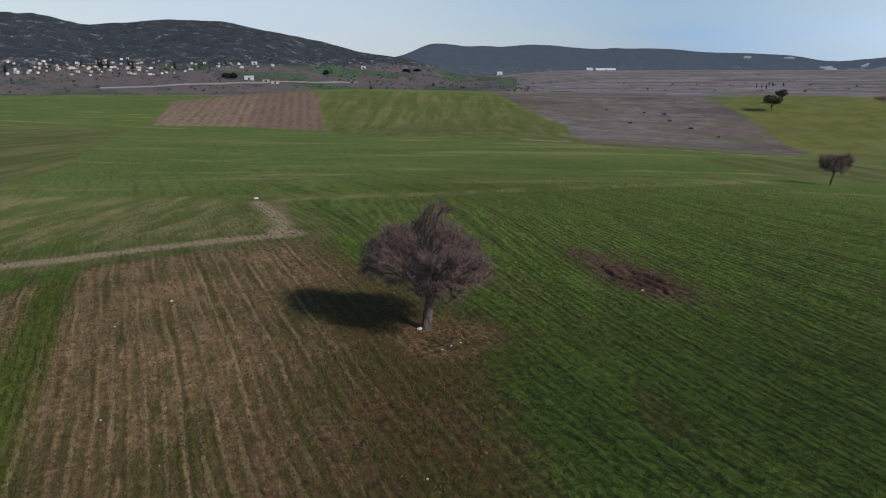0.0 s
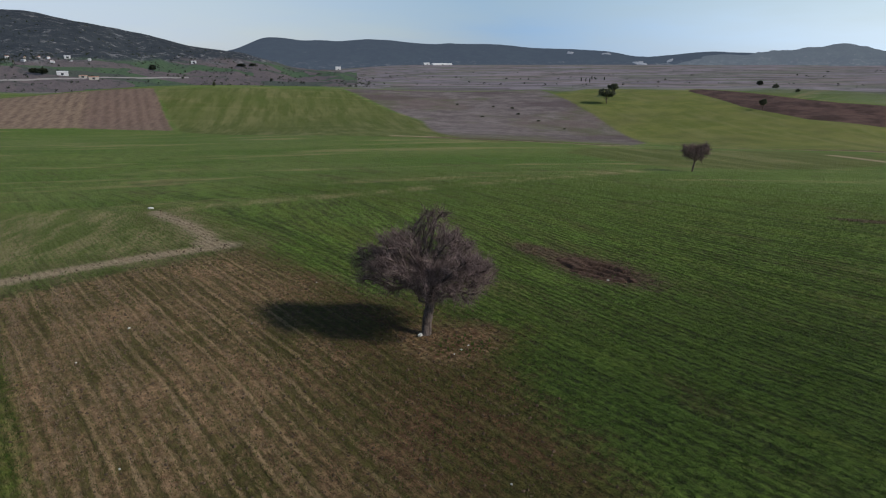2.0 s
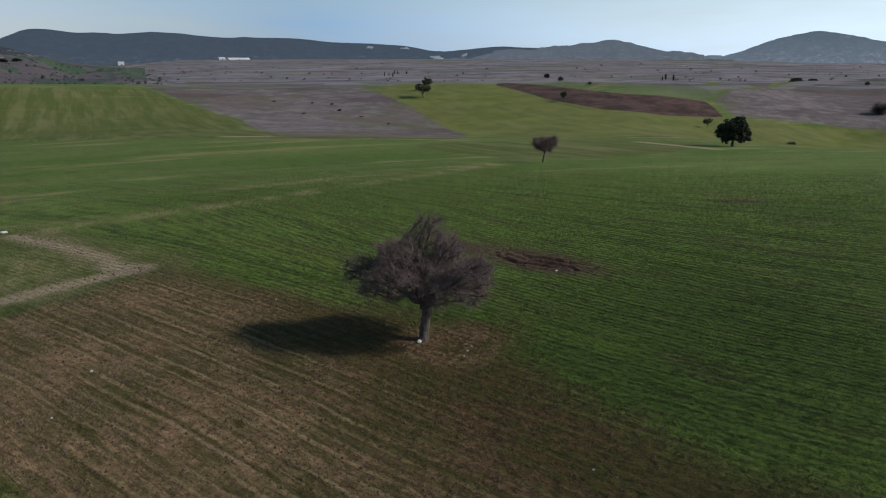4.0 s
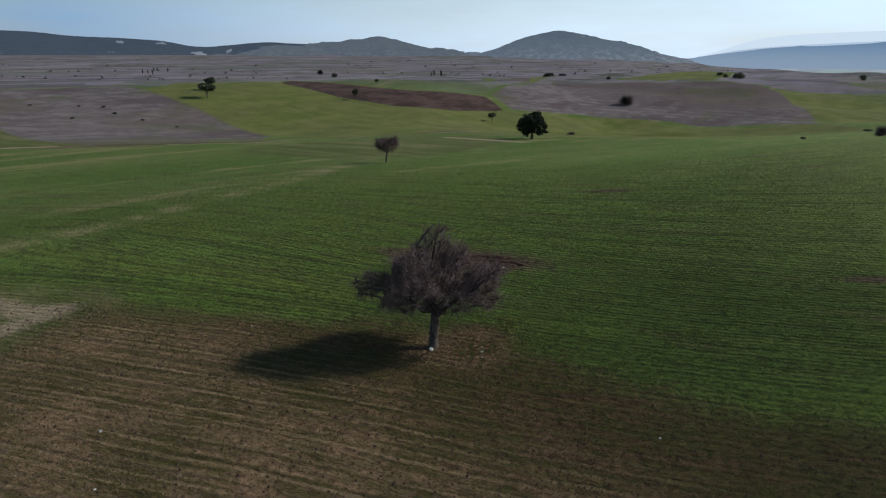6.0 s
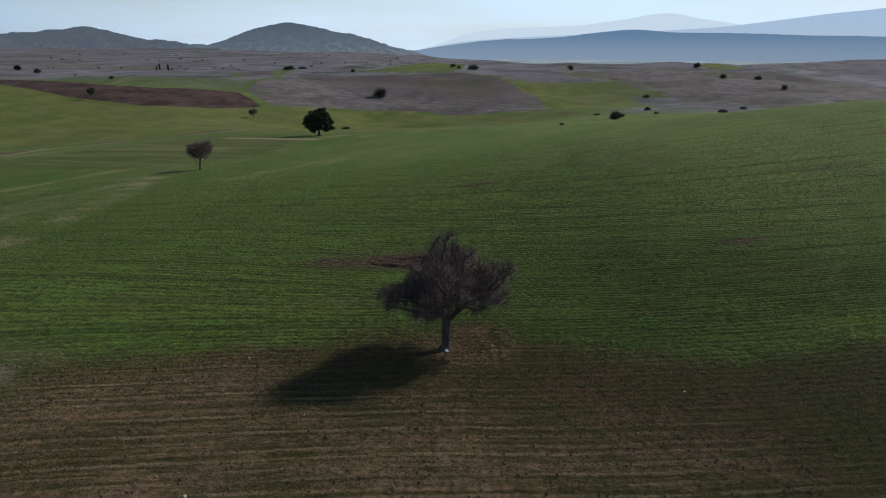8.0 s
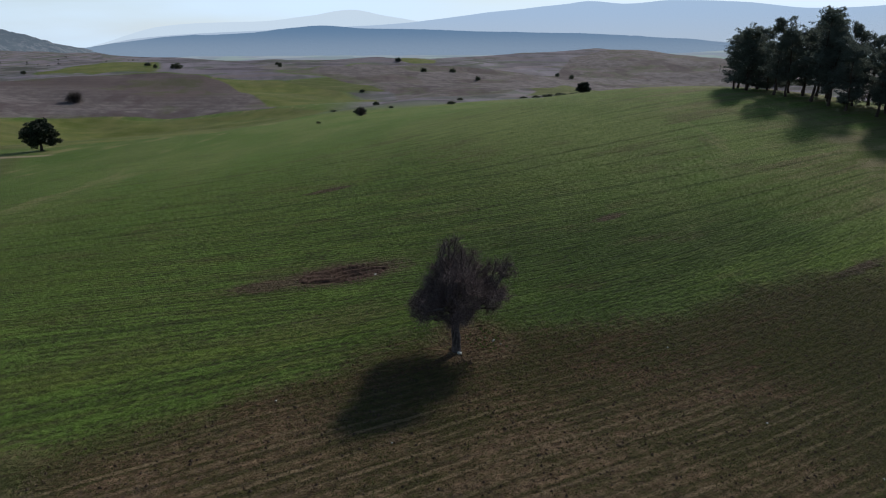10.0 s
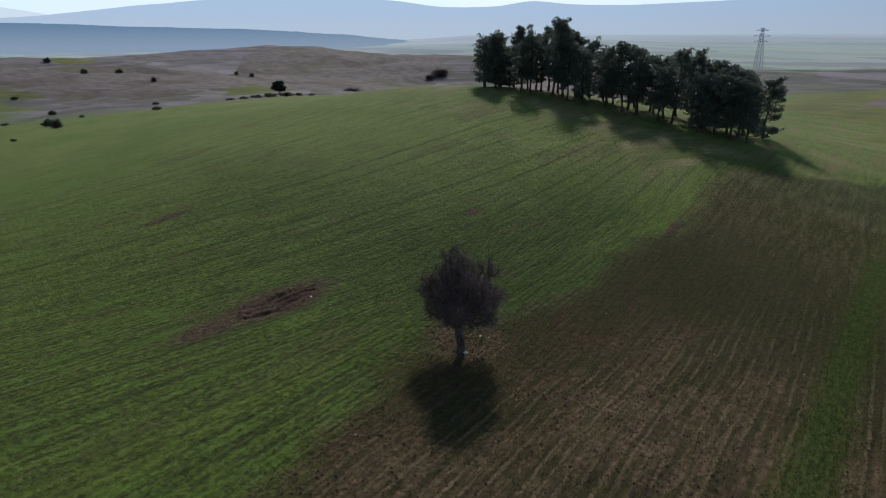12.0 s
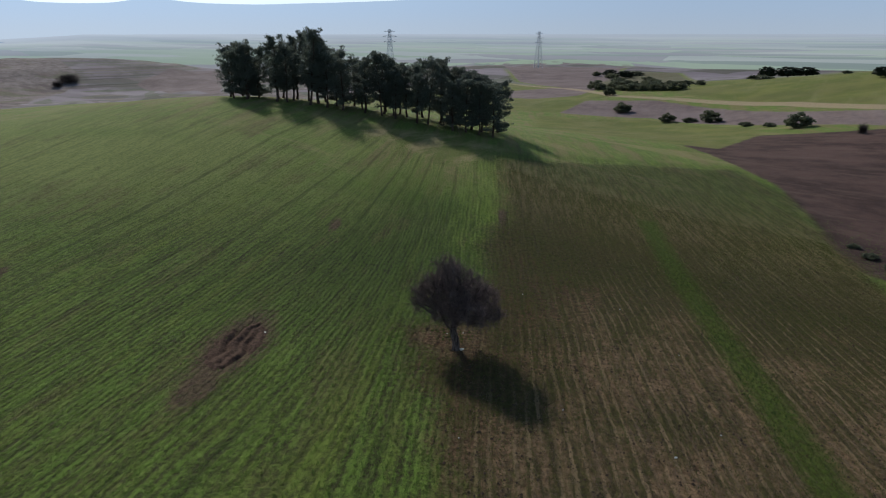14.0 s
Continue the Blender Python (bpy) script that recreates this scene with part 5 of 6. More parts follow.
def quarry(bearing, near, wide, deep):
    """A bare stepped quarry face laid on the slope of the ridge."""
    verts = []
    for i in range(13):
        for j in range(9):
            u, v = i / 12 - 0.5, j / 8
            a = radians(bearing + wide * (u * (0.6 + 0.7 * noise.noise(Vector((v * 3.3, bearing, u * 1.5)))) + 0.25 * noise.noise(Vector((v * 2.1, 4.0, bearing)))))
            d = near + deep * v
            x, y = math.sin(a) * d, math.cos(a) * d
            edge = min(0.5 - abs(u), v, 1 - v)
            verts.append((x, y, rest_z(x, y) + (5 if edge > 0.01 else -6) + 3 * noise.noise(Vector((u * 9, v * 7, bearing)))))
    faces = [(i * 9 + j, i * 9 + j + 1, (i + 1) * 9 + j + 1, (i + 1) * 9 + j) for i in range(12) for j in range(8)]
    me = bpy.data.meshes.new("quarry")
    me.from_pydata(verts, [], faces)
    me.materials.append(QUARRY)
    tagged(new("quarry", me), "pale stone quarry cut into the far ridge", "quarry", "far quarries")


for q in ((22.4, 3600, 0.75, 90), (27.6, 3420, 1.3, 130), (25.2, 3640, 0.9, 50), (30.0, 3480, 0.6, 60)):
    quarry(*q)


# ---- houses, halls and pylons far off ----
def box(bm, x0, y0, z0, x1, y1, z1):
    vs = [bm.verts.new((x, y, z)) for z in (z0, z1) for x, y in ((x0, y0), (x1, y0), (x1, y1), (x0, y1))]
    for f in ((3, 2, 1, 0), (4, 5, 6, 7), (0, 1, 5, 4), (1, 2, 6, 5), (2, 3, 7, 6), (3, 0, 4, 7)):
        bm.faces.new([vs[i] for i in f])


def boxed(*dims):
    bm = bmesh.new()
    box(bm, *dims)
    return bm


def gable(w, d, z, rise, over):
    bm = bmesh.new()
    a, b = w / 2 + over, d / 2 + over
    lo = [bm.verts.new(p) for p in ((-a, -b, z), (a, -b, z), (a, b, z), (-a, b, z))]
    hi = [bm.verts.new(p) for p in ((-a, 0, z + rise), (a, 0, z + rise))]
    for f in ((lo[0], lo[1], hi[1], hi[0]), (lo[2], lo[3], hi[0], hi[1]), (lo[1], lo[2], hi[1]), (lo[3], lo[0], hi[0]), (lo[3], lo[2], lo[1], lo[0])):
        bm.faces.new(f)
    return bm


WHITE_WALL = plain("white_render", (0.50, 0.50, 0.51), 0.9, 0.35, 0.4)
CREAM_WALL = plain("cream_render", (0.36, 0.33, 0.29), 0.9, 0.1, 0.4)
TILE_ROOF = plain("clay_tile_roof", (0.36, 0.19, 0.13), 0.9, 0.2, 0.8)
SHEET_ROOF = plain("pale_sheet_roof", (0.55, 0.55, 0.55), 0.6, 0.08, 0.3)
PANE = plain("dark_pane", (0.03, 0.035, 0.04), 0.25, 0.05, 1.0, 0.5)
STEEL = plain("galvanised_steel", (0.52, 0.55, 0.58), 0.55, 0.1, 2.0)


def house(name, label, wall, roof, w, d, h, rise, group):
    root = tagged(new(name), label, "house", group)
    part("wall", boxed(-w / 2, -d / 2, -3, w / 2, d / 2, h), wall, root)
    r = part("roof", gable(w, d, h + 0.02, rise, 0.5), roof, root)
    part("chimney", boxed(w * 0.2, 0.5, h + rise * 0.4, w * 0.2 + 0.8, 1.3, h + rise + 0.8), wall, r)
    for x in (-w * 0.28, w * 0.28):
        for z in (1.0, 3.9) if h > 5 else (1.0,):
            part("window", boxed(x - 0.6, -d / 2 - 0.06, z, x + 0.6, -d / 2 + 0.05, z + 1.4), PANE, root)
    part("door", boxed(-0.5, -d / 2 - 0.06, 0, 0.5, -d / 2 + 0.05, 2.1), PANE, root)
    return root


VILLAGE = [house("village_house", "white village house with a clay tile roof", WHITE_WALL, TILE_ROOF, 14, 10, 6.4, 2.2, "village houses"),
           house("village_house", "cream village house with a clay tile roof", CREAM_WALL, TILE_ROOF, 12, 9, 4.2, 2.0, "village houses"),
           house("village_house", "white flat-looking house with a pale roof", WHITE_WALL, SHEET_ROOF, 16, 10, 6.0, 1.0, "village houses")]
rng = np.random.default_rng(91)
ready = set()
# streets of the village, as lines along the foot of the hill
for (ax, ay), (bx, by), n in (((-925, 1350), (-760, 1450), 12), ((-905, 1385), (-745, 1490), 13), ((-880, 1415), (-700, 1535), 15), ((-850, 1460), (-655, 1575), 15),
                              ((-845, 1510), (-690, 1600), 11), ((-830, 1550), (-770, 1620), 5), ((-640, 1590), (-520, 1650), 6), ((-720, 1480), (-600, 1560), 9), ((-960, 1390), (-860, 1480), 9), ((-560, 1600), (-430, 1660), 5)):
    for i in range(n):
        t = (i + 0.6 * rng.random()) / n
        x, y = ax + (bx - ax) * t + rng.normal() * 6, ay + (by - ay) * t + rng.normal() * 8
        k = int(rng.choice(3, p=(0.42, 0.28, 0.30)))
        m = pose(x, y, rest_z(x, y), 0, 0, 28 + rng.normal() * 25 + 90 * rng.integers(0, 2)) @ Matrix.Scale(0.5 + 0.42 * rng.random(), 4)
        if k in ready:
            copy_thing(VILLAGE[k], m)
        else:
            VILLAGE[k].matrix_basis = m
            ready.add(k)


def hall(label, w, d, h, x, y, turn, wall=WHITE_WALL, roof=SHEET_ROOF):
    root = tagged(new("farm_hall"), label, "farm building", "far farm buildings")
    part("wall", boxed(-w / 2, -d / 2, -4, w / 2, d / 2, h), wall, root)
    part("roof", gable(w, d, h + 0.02, d * 0.14, 0.6), roof, root)
    part("door", boxed(-2.5, -d / 2 - 0.08, 0, 2.5, -d / 2 + 0.05, min(4.0, h * 0.8)), PANE, root)
    root.matrix_basis = pose(x, y, rest_z(x, y), 0, 0, turn)


hall("long white farm hall below the hill", 20.25, 10.5, 6.75, -465, 1514, 12)
hall("low farm building with an orange roof", 18, 9, 4.5, -404, 1500, 15, CREAM_WALL, TILE_ROOF)
hall("low shed with an orange roof", 15, 7.5, 3.75, -427, 1512, 10, CREAM_WALL, TILE_ROOF)
hall("very long white factory hall on the plain", 90, 30, 4.5, 637, 3032, 8)
hall("white factory hall on the plain", 27, 22.5, 7.5, 572, 3053, 8)
hall("white hall on the plain", 22.5, 15, 12, 178, 3006, 0)
hall("small white house on the hill's foot", 12, 7.5, 5.25, -256, 1856, 5)
hall("white house on the hill", 12.75, 7.5, 5.25, -496, 1667, 20)


def pylon(x, y, top, turn):
    """A lattice mast with three pairs of arms."""
    z = rest_z(x, y)
    h = top - z
    root = tagged(new("pylon"), "grey steel lattice power pylon on the plain", "pylon", "power pylons")
    w0, w1 = h * 0.085, h * 0.02
    corner = lambda t, i: np.array([(w0 + (w1 - w0) * t) * (1, 1, -1, -1)[i], (w0 + (w1 - w0) * t) * (1, -1, -1, 1)[i], h * t])
    r = max(0.12, h * 0.006)
    for i in range(4):
        part("leg", raw_mesh("leg", *tubes([corner(0, i)], [corner(1, i)], [r], [r * 0.7], 5)), STEEL, root)
    a, b = [], []
    for k in range(9):
        for i in range(4):
            j = (i + 1) % 4
            a += [corner(k / 9, i), corner(k / 9, j)]
            b += [corner((k + 1) / 9, j), corner((k + 1) / 9, i)]
    n = len(a)
    part("bracing", raw_mesh("bracing", *tubes(a, b, np.full(n, r * 0.5), np.full(n, r * 0.5), 4)), STEEL, root)
    for t, s in ((0.70, 0.16), (0.82, 0.2), (0.94, 0.14)):
        q = [np.array([-s * h, 0, h * t]), np.array([s * h, 0, h * t])]
        part("arm", raw_mesh("arm", *tubes([q[0], q[0], q[1]], [q[1], [0, 0, h * (t + 0.05)], [0, 0, h * (t + 0.05)]], np.full(3, r * 0.8), np.full(3, r * 0.6), 4)), STEEL, root)
    root.matrix_basis = pose(x, y, z, 0, 0, turn)


pylon(226, -568, 21.0, 70)
pylon(560, -820, 26.0, 60)


# ---- the pale road over the plain ----
def far_road(stops, width):
    stops = np.array(stops, float)
    t = np.linspace(0, len(stops) - 1, 60)
    x, y = (np.interp(t, np.arange(len(stops)), stops[:, i]) for i in (0, 1))
    dx, dy = np.gradient(x), np.gradient(y)
    ln = np.hypot(dx, dy)
    z = np.array([rest_z(a, b) for a, b in zip(x, y)]) + 1.2
    w = width / 2
    rows = [np.stack([x - dy / ln * k, y + dx / ln * k, z + h], -1) for k, h in ((-w - 3, -3), (-w, 0), (w, 0), (w + 3, -3))]
    i = np.arange(240).reshape(4, 60)
    quads = np.stack([i[:-1, :-1], i[:-1, 1:], i[1:, 1:], i[1:, :-1]], -1).reshape(-1, 4)
    me = raw_mesh("road", np.concatenate(rows), quads, False)
    me.materials.append(plain("pale_gravel", (0.22, 0.205, 0.20), 0.9, 0.2, 0.1))
    tagged(new("road", me), "pale country road on a low bank across the plain", "road", "", "structure")


ROAD = ((-28, 1535), (-22, 1545), (-16, 1560), (-12, 1590), (-8.4, 1630))     # bearing and distance
far_road([(math.sin(radians(a)) * d, math.cos(radians(a)) * d) for a, d in ROAD], 6)


# ---- scrub and trees on the village hill and the plain, uncounted ----
rng = np.random.default_rng(55)
pts = []
for _ in range(2600):
    a = radians(-46 + 52 * rng.random())
    d = 1330 + 1000 * rng.random() ** 1.6
    pts.append((math.sin(a) * d, math.cos(a) * d))
for _ in range(900):
    a = radians(-12 + 82 * rng.random())
    d = 900 + 1500 * rng.random()
    if rng.random() < 0.5 + 0.5 * math.sin(d * 0.02 + a * 9):
        pts.append((math.sin(a) * d, math.cos(a) * d))
for _ in range(420):
    t, u = rng.random(), rng.normal() * 45
    pts.append((-930 + 400 * t + u * 0.4, 1370 + 270 * t + u))
base = np.array([(x, y, rest_z(x, y)) for x, y in pts])
k = len(base)
size = 1.6 + 3.2 * rng.random(k) ** 2
at = np.repeat(base, 12, 0)
d = rng.normal(size=(12 * k, 3))
d /= np.linalg.norm(d, axis=1, keepdims=True)
at = at + d * np.repeat(size, 12)[:, None] * [0.6, 0.6, 0.45] + np.stack([np.zeros(12 * k), np.zeros(12 * k), np.repeat(size * 0.5, 12)], -1)
scrub_me = raw_mesh("scrub", *leaf_cards(rng, at, d, 0.42), smooth=False)
co = np.zeros(len(scrub_me.vertices) * 3, np.float32)
scrub_me.vertices.foreach_get("co", co)
co = co.reshape(-1, 4, 3)
mid = co.mean(1, keepdims=True)
scrub_me.vertices.foreach_set("co", (mid + (co - mid) * np.repeat(size, 12)[:, None, None]).astype(np.float32).ravel())
scrub_me.materials.append(OAK_LEAVES)
tagged(new("scrub", scrub_me), "dark scrub and small trees over the far slopes", "vegetation", "", "stuff")


# ---- stones and small things in the field ----
PALE_STONE = plain("pale_limestone", (0.62, 0.60, 0.55), 0.9, 0.2, 9.0)


def stone(name, label, x, y, size, seed, mat=PALE_STONE, high=0.6):
    rng = np.random.default_rng(seed)
    bm = bmesh.new()
    bmesh.ops.create_icosphere(bm, subdivisions=2, radius=0.5)
    for v in bm.verts:
        n = noise.noise(v.co * 2.3 + Vector((seed * 3.1, 0, 0)))
        v.co = Vector((v.co.x * (1 + 0.25 * rng.random()), v.co.y * 0.8, v.co.z * high)) * (1 + 0.45 * n)
    ob = part(name, bm, mat, None)
    ob.matrix_basis = pose(x, y, ground_z(x, y) + size * high * 0.28, 0, 0, seed * 47) @ Matrix.Scale(size, 4)
    return tagged(ob, label, "stone", "loose stones in the field")


stone("stone", "white stone at the foot of the lone tree", 0.0, 0.0, 0.26, 1)
stone("stone", "small white stone among the weeds under the tree", 1.48, -1.98, 0.15, 2)
for i, (x, y, size) in enumerate(((-13.7, 4.5, 0.14), (0.85, -11.4, 0.09), (-6.1, -13.3, 0.1), (1.9, -1.6, 0.08), (1.1, -2.3, 0.09), (-4.5, 8.6, 0.09), (-9.9, -16.1, 0.1), (-15.2, 1.2, 0.09), (-7.8, 3.4, 0.08), (-11.5, -7.4, 0.09))):
    stone("stone", "small pale stone lying on the soil", x, y, size, 5 + i)
stone("rubble_heap", "pale rubble heap beside the track bend", -19.4, 39.6, 0.6, 41, PALE_STONE, 0.35)
# pale lump added in place of a glint on the wet mud
stone("slab", "pale lump put in for the glint of wet mud in the ruts", 11.6, 4.7, 0.16, 42, PALE_STONE, 0.25)


# ---- crop and weeds round the tree ----
def blade_material(name, a, b, c, upright=False, through_light=0.25, pale=False):
    m = Nodes(name, 0.75, 0.15)
    p = m.coords()
    col = m.mix(m.island(), a, b)
    col = m.mix(m.ramp(m.noise(p, 0.25, 3), 0.45, 0.7), col, c)
    if pale:                                        # yellower blades to the north and south, darker ones between
        y = m.math("ADD", m.split(p)[1], m.math("MULTIPLY", m.noise(p, 0.06, 3), 14.0))
        f = m.math("MAXIMUM", m.ramp(y, 13.0, 38.0), m.ramp(y, -17.0, -32.0, 0.0, 1.0))
        dark_band = m.math("MULTIPLY", m.ramp(y, 4.0, -9.0), m.math("MULTIPLY", m.ramp(y, -28.0, -18.0), m.ramp(m.split(p)[0], 25.0, 13.0)))
        col = m.mix(m.math("MULTIPLY", dark_band, 0.6), col, m.mix(m.island(), (0.016, 0.034, 0.007), (0.042, 0.074, 0.014)))
        col = m.mix(m.math("MULTIPLY", f, 0.85), col, m.mix(m.island(), (0.080, 0.135, 0.025), (0.158, 0.208, 0.052)))
    m.done(col)
    tr = m.t.nodes.new("ShaderNodeBsdfTranslucent")
    m.put(tr.inputs["Color"], col)
    mix = m.t.nodes.new("ShaderNodeMixShader")
    mix.inputs[0].default_value = through_light
    if upright:                                     # soft young blades shade like the sward as a whole
        up = m.t.nodes.new("ShaderNodeCombineXYZ")
        up.inputs[2].default_value = 1.0
        m.put(m.bsdf.inputs["Normal"], up.outputs[0])
    m.t.links.new(m.bsdf.outputs[0], mix.inputs[1])
    m.t.links.new(tr.outputs[0], mix.inputs[2])
    m.t.links.new(mix.outputs[0], m.out.inputs["Surface"])
    return m.mat


def sow(name, label, mat, x, y, height, width, blades, seed):
    """Tufts of a few blades each, rooted in the ground at x, y."""
    rng = np.random.default_rng(seed)
    n = len(x)
    x, y = np.repeat(x, blades) + rng.normal(size=n * blades) * 0.045, np.repeat(y, blades) + rng.normal(size=n * blades) * 0.045
    k = len(x)
    z = land(x, y) - 0.02
    a = rng.random(k) * 2 * math.pi
    lean = 0.25 + 0.7 * rng.random(k)
    h = height * (0.5 + 0.8 * rng.random(k))
    w = width * (0.7 + 0.6 * rng.random(k)) / 2
    base = np.stack([x, y, z], -1)
    side = np.stack([-np.sin(a), np.cos(a), np.zeros(k)], -1) * w[:, None]
    tip = base + np.stack([np.cos(a) * lean * h, np.sin(a) * lean * h, h], -1)
    v = np.stack([base - side, base + side, tip], 1).reshape(-1, 3)
    me = raw_mesh(name, v, np.arange(3 * k).reshape(k, 3), False)
    me.materials.append(mat)
    return tagged(new(name, me), label, "vegetation", "", "stuff")


rng = np.random.default_rng(123)
CROP = blade_material("crop_blades", (0.038, 0.074, 0.012), (0.070, 0.120, 0.020), (0.085, 0.120, 0.024), True, 0.42, True)
WEED = blade_material("weed_blades", (0.066, 0.088, 0.020), (0.116, 0.124, 0.038), (0.128, 0.112, 0.050), False, 0.58)
STRAW = blade_material("straw_stubs", (0.190, 0.130, 0.084), (0.290, 0.212, 0.140), (0.220, 0.155, 0.100), False, 0.0)
n = 230000
r, a = 72 * rng.random(n) ** 0.62, rng.random(n) * 2 * math.pi
across = np.round((r * np.cos(a)) / 0.42) * 0.42 + rng.normal(size=n) * (0.10 + np.clip(r - 25, 0, 20) * 0.008)
lengthwise = r * np.sin(a)
straight = across.copy()
for _ in range(30):
    across = straight - row_shift(across, lengthwise)
px, py = 0.899 * across + 0.438 * lengthwise, 0.438 * across - 0.899 * lengthwise
stub = np.max([inside(px, py, p) for p in FIELDS["stubble"]], axis=0)
bare = np.full(px.shape, -9.0)
for (cx, cy), ra, rb, turn in PATCHES:
    u = (px - cx) * math.cos(turn) + (py - cy) * math.sin(turn)
    v = -(px - cx) * math.sin(turn) + (py - cy) * math.cos(turn)
    bare = np.maximum(bare, 1 - np.hypot(u / ra, v / rb))
bare = np.maximum(bare, np.max([w - along(px, py, l) for l, w in TRACKS], axis=0))
green_strip = 1.15 - np.abs(across + 17.1 - 0.05 * (py + 5))
open_soil = bare > -0.02 + 0.25 * rng.normal(size=n)
thin = rng.random(n) < np.clip((64 - r) / 26, 0, 1)
crop = thin & ((stub + rng.normal(size=n) * 0.5 < 0) | (green_strip > 0)) & ~open_soil
sow("crop", "young green cereal crop in drilled rows", CROP, px[crop], py[crop], 0.12, 0.04, 3, 7)
wn = 330000
wx, wy = -28 + 50 * rng.random(wn), -46 + 64 * rng.random(wn)
ws = np.max([inside(wx, wy, p) for p in FIELDS["stubble"]], axis=0)
drift = 0.5 * np.sin(wx * 0.31 + 1.7 * np.sin(wy * 0.23)) * np.sin(wy * 0.27 + 1.3 * np.sin(wx * 0.19)) + 0.3 * np.sin((0.899 * wx + 0.438 * wy) * 5.2 + 1.5 * np.sin(wy * 0.3))
weed_west = np.clip((-2 - (0.899 * wx + 0.438 * wy) + 0.35 * wy) / 9, 0, 1) * np.clip(1 + (wy + 7) / 18, 0, 1)
wk = (ws > 0.3) & (rng.random(wn) < (0.5 + 0.5 * drift) * (1 - 0.3 * weed_west)) & (np.hypot(wx - 1.3, wy + 0.9) > 2.4)
sow("weeds", "short olive-green weeds over the stubble field", WEED, wx[wk], wy[wk], 0.085, 0.045, 2, 8)
k = 130000
line = np.round((-24 + 24 * rng.random(k)) / 0.6)
line = line * 0.6 + 0.2 * np.sin(line * 7.7) + rng.normal(size=k) * 0.13
run = -24 + 62 * rng.random(k)
sx, sy = 0.899 * line + 0.438 * run, 0.438 * line - 0.899 * run
keep = np.max([inside(sx, sy, p) for p in FIELDS["stubble"]], axis=0) > 0.5
keep &= np.abs(line + 17.1 - 0.05 * (sy + 5)) > 1.1
keep &= rng.random(k) < np.clip((-1 - (line - 0.25 * sy)) / 12, 0.06, 1) * np.clip(1 + (sy - 2) / 14, 0.08, 1) * (0.55 + 0.45 * np.sin(run * 0.9 + line * 5) * np.sin(run * 0.37 + line * 2.1))
sow("straw", "short pale straw stubs in lines on the soil", STRAW, sx[keep], sy[keep], 0.075, 0.028, 6, 9)
under = (np.hypot((px - 1.5) / 1.9, (py + 1.7) / 1.3) < 0.4 + 0.6 * rng.random(n)) & (rng.random(n) < 0.3)
sow("weeds", "green weeds growing on the bare soil under the tree", CROP, px[under], py[under], 0.14, 0.06, 5, 10)

# wheel ruts torn into the wet crop
MUD = Nodes("rut_mud", 0.95, 0.05)
mud_p = MUD.coords()
mud_n = MUD.noise(mud_p, 4.0, 5, 0.7)
MUD.bump(MUD.noise(mud_p, 9.0, 5, 0.7), 0.06)
MUD.done(MUD.mix(MUD.ramp(mud_n, 0.3, 0.7), (0.040, 0.025, 0.018), (0.108, 0.068, 0.048)))
us, vs = np.linspace(-3.6, 3.6, 91), np.linspace(-1.25, 1.25, 51)
gu, gv = np.meshgrid(us, vs)
wx = RUT_AT[0] + gu * math.cos(RUT_TURN) - gv * 1.35 * math.sin(RUT_TURN)
wy = RUT_AT[1] + gu * math.sin(RUT_TURN) + gv * 1.35 * math.cos(RUT_TURN)
sway = 0.14 * np.sin(gu * 1.3) + 0.06 * np.sin(gu * 3.1 + 1)
groove = sum(-d * np.exp(-((gv - c - sway) / w) ** 2) * (1 / (1 + np.exp(-(gu - a) * 3))) * (1 / (1 + np.exp((gu - b) * 3)))
             for c, w, d, a, b in ((0.42, 0.15, 0.20, -1.0, 3.0), (-0.1, 0.13, 0.17, -0.2, 2.6), (-0.5, 0.17, 0.20, -3.0, 1.4)))
heap = sum(d * np.exp(-((gv - c - sway) / w) ** 2) for c, w, d in ((0.17, 0.16, 0.07), (-0.32, 0.16, 0.06), (0.72, 0.17, 0.06), (-0.86, 0.17, 0.05)))
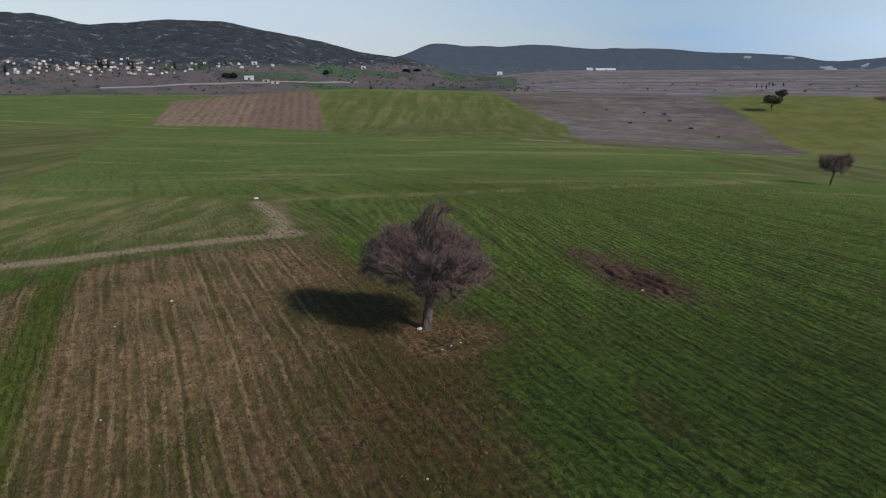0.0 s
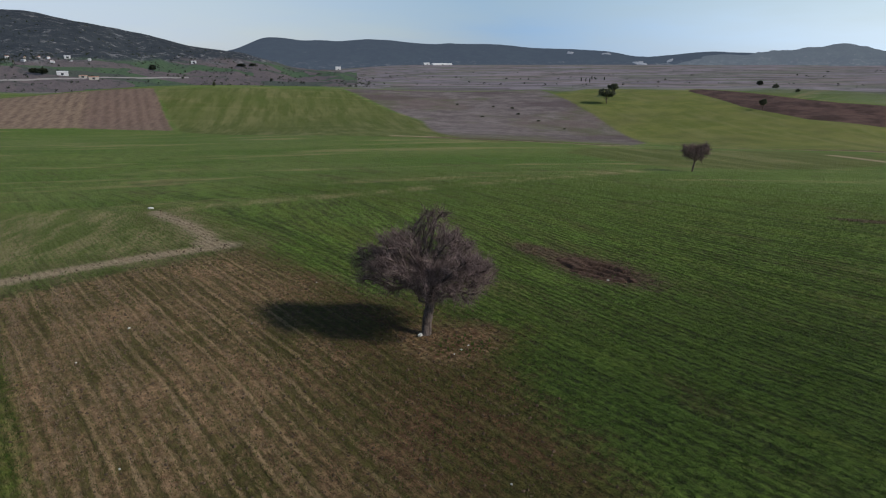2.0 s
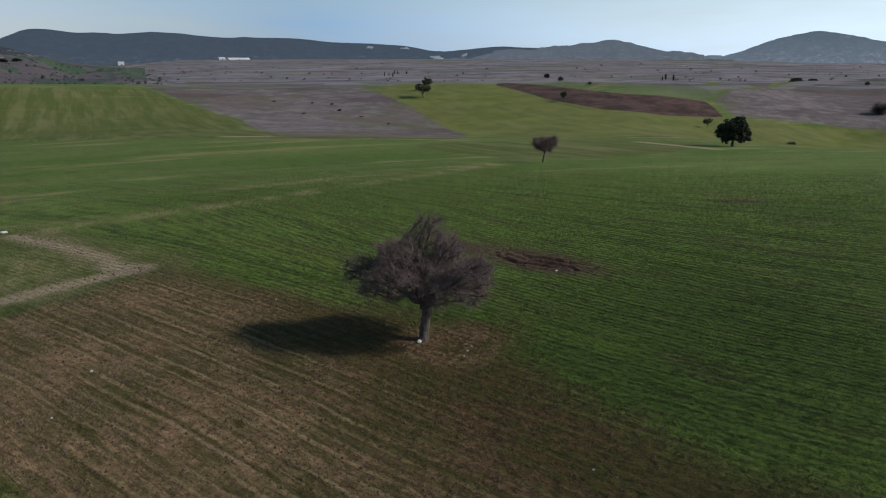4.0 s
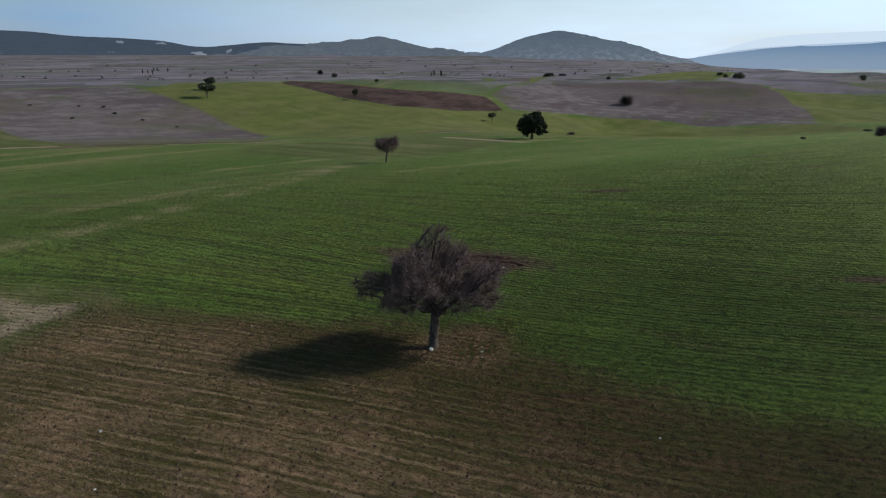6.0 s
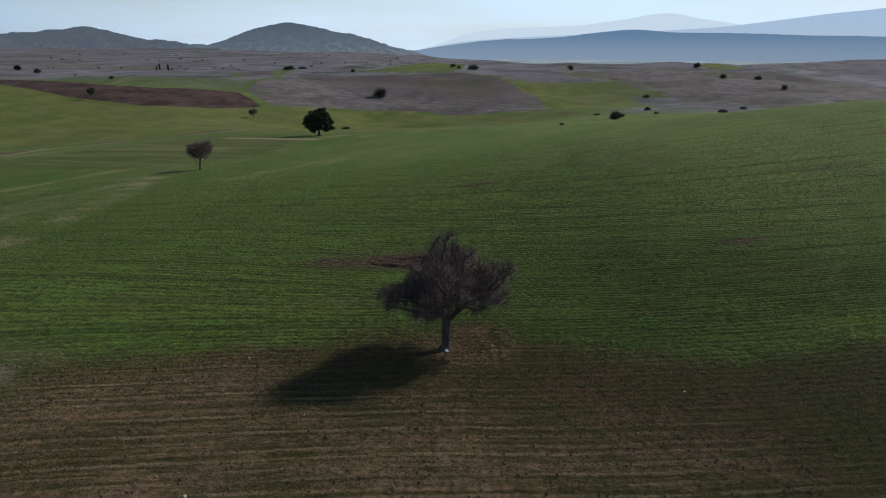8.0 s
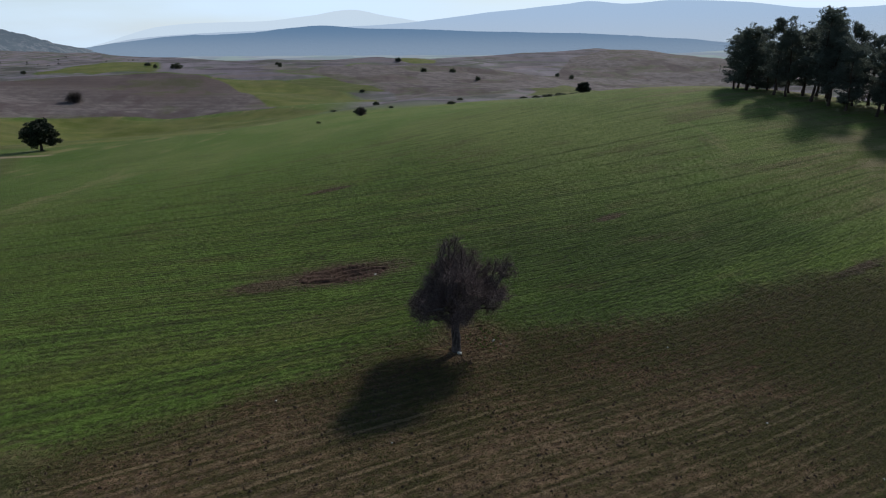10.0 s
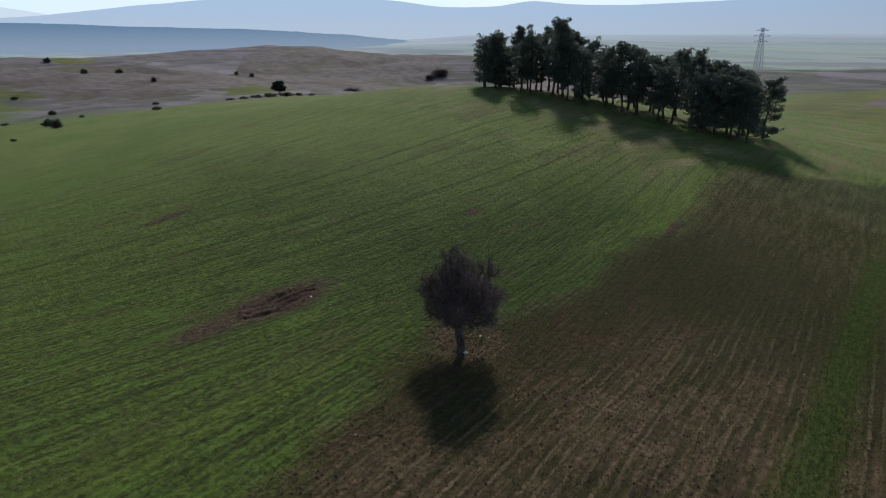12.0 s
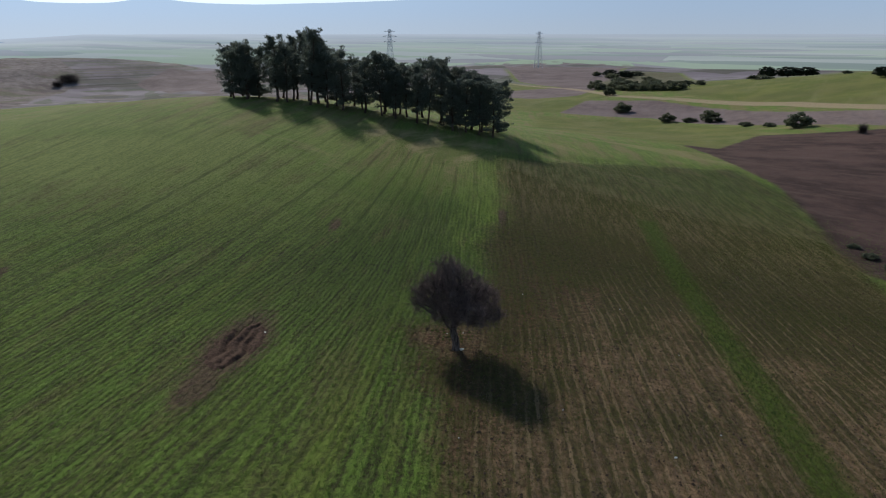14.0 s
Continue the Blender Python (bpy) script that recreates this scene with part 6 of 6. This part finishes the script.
lump = np.array([noise.fractal(Vector((a * 2.6, b * 2.6, 3.0)), 0.8, 2.0, 4) for a, b in zip(wx.ravel(), wy.ravel())]).reshape(gu.shape)
rim = np.clip((1 - np.hypot(gu / 3.55, gv / 1.2)) * 4 + 0.5 * lump, 0, 1)
rut_me, _ = grid_mesh("mud_patch", us, vs, gu * 0)
co = np.stack([wx, wy, land(wx, wy) - 0.12 + rim * (0.13 + groove + heap + 0.045 * lump)], -1)
rut_me.vertices.foreach_set("co", co.astype(np.float32).ravel())
rut_me.materials.append(MUD.mat)
tagged(new("mud_patch", rut_me), "dark muddy patch with wheel ruts in green crop", "mud")

# clods of earth on the stubble field
CLOD = plain("soil_clods", (0.110, 0.074, 0.046), 0.95, 0.35, 4.0)
k = np.flatnonzero(thin & ~crop & (rng.random(n) < 0.34))
q = np.stack([px[k] + rng.normal(size=len(k)) * 0.15, py[k] + rng.normal(size=len(k)) * 0.15], -1)
size = 0.02 + 0.06 * rng.random(len(k)) ** 3
octa = np.array([(1, 0, 0), (-1, 0, 0), (0, 1, 0), (0, -1, 0), (0, 0, 1), (0, 0, -1)], float)
v = octa[None] * (0.6 + 0.8 * rng.random((len(k), 6, 1))) * size[:, None, None]
turn = rng.random(len(k)) * 6.28
v = np.stack([v[..., 0] * np.cos(turn)[:, None] - v[..., 1] * np.sin(turn)[:, None], v[..., 0] * np.sin(turn)[:, None] + v[..., 1] * np.cos(turn)[:, None], v[..., 2]], -1)
v += np.stack([q[:, 0], q[:, 1], land(q[:, 0], q[:, 1]) + size * 0.3], -1)[:, None]
tri = np.array([(0, 2, 4), (2, 1, 4), (1, 3, 4), (3, 0, 4), (2, 0, 5), (1, 2, 5), (3, 1, 5), (0, 3, 5)])
clod_me = raw_mesh("clods", v.reshape(-1, 3), (tri[None] + 6 * np.arange(len(k))[:, None, None]).reshape(-1, 3), False)
clod_me.materials.append(CLOD)
tagged(new("clods", clod_me), "crumbly brown clods of earth on the stubble field", "soil", "", "stuff")
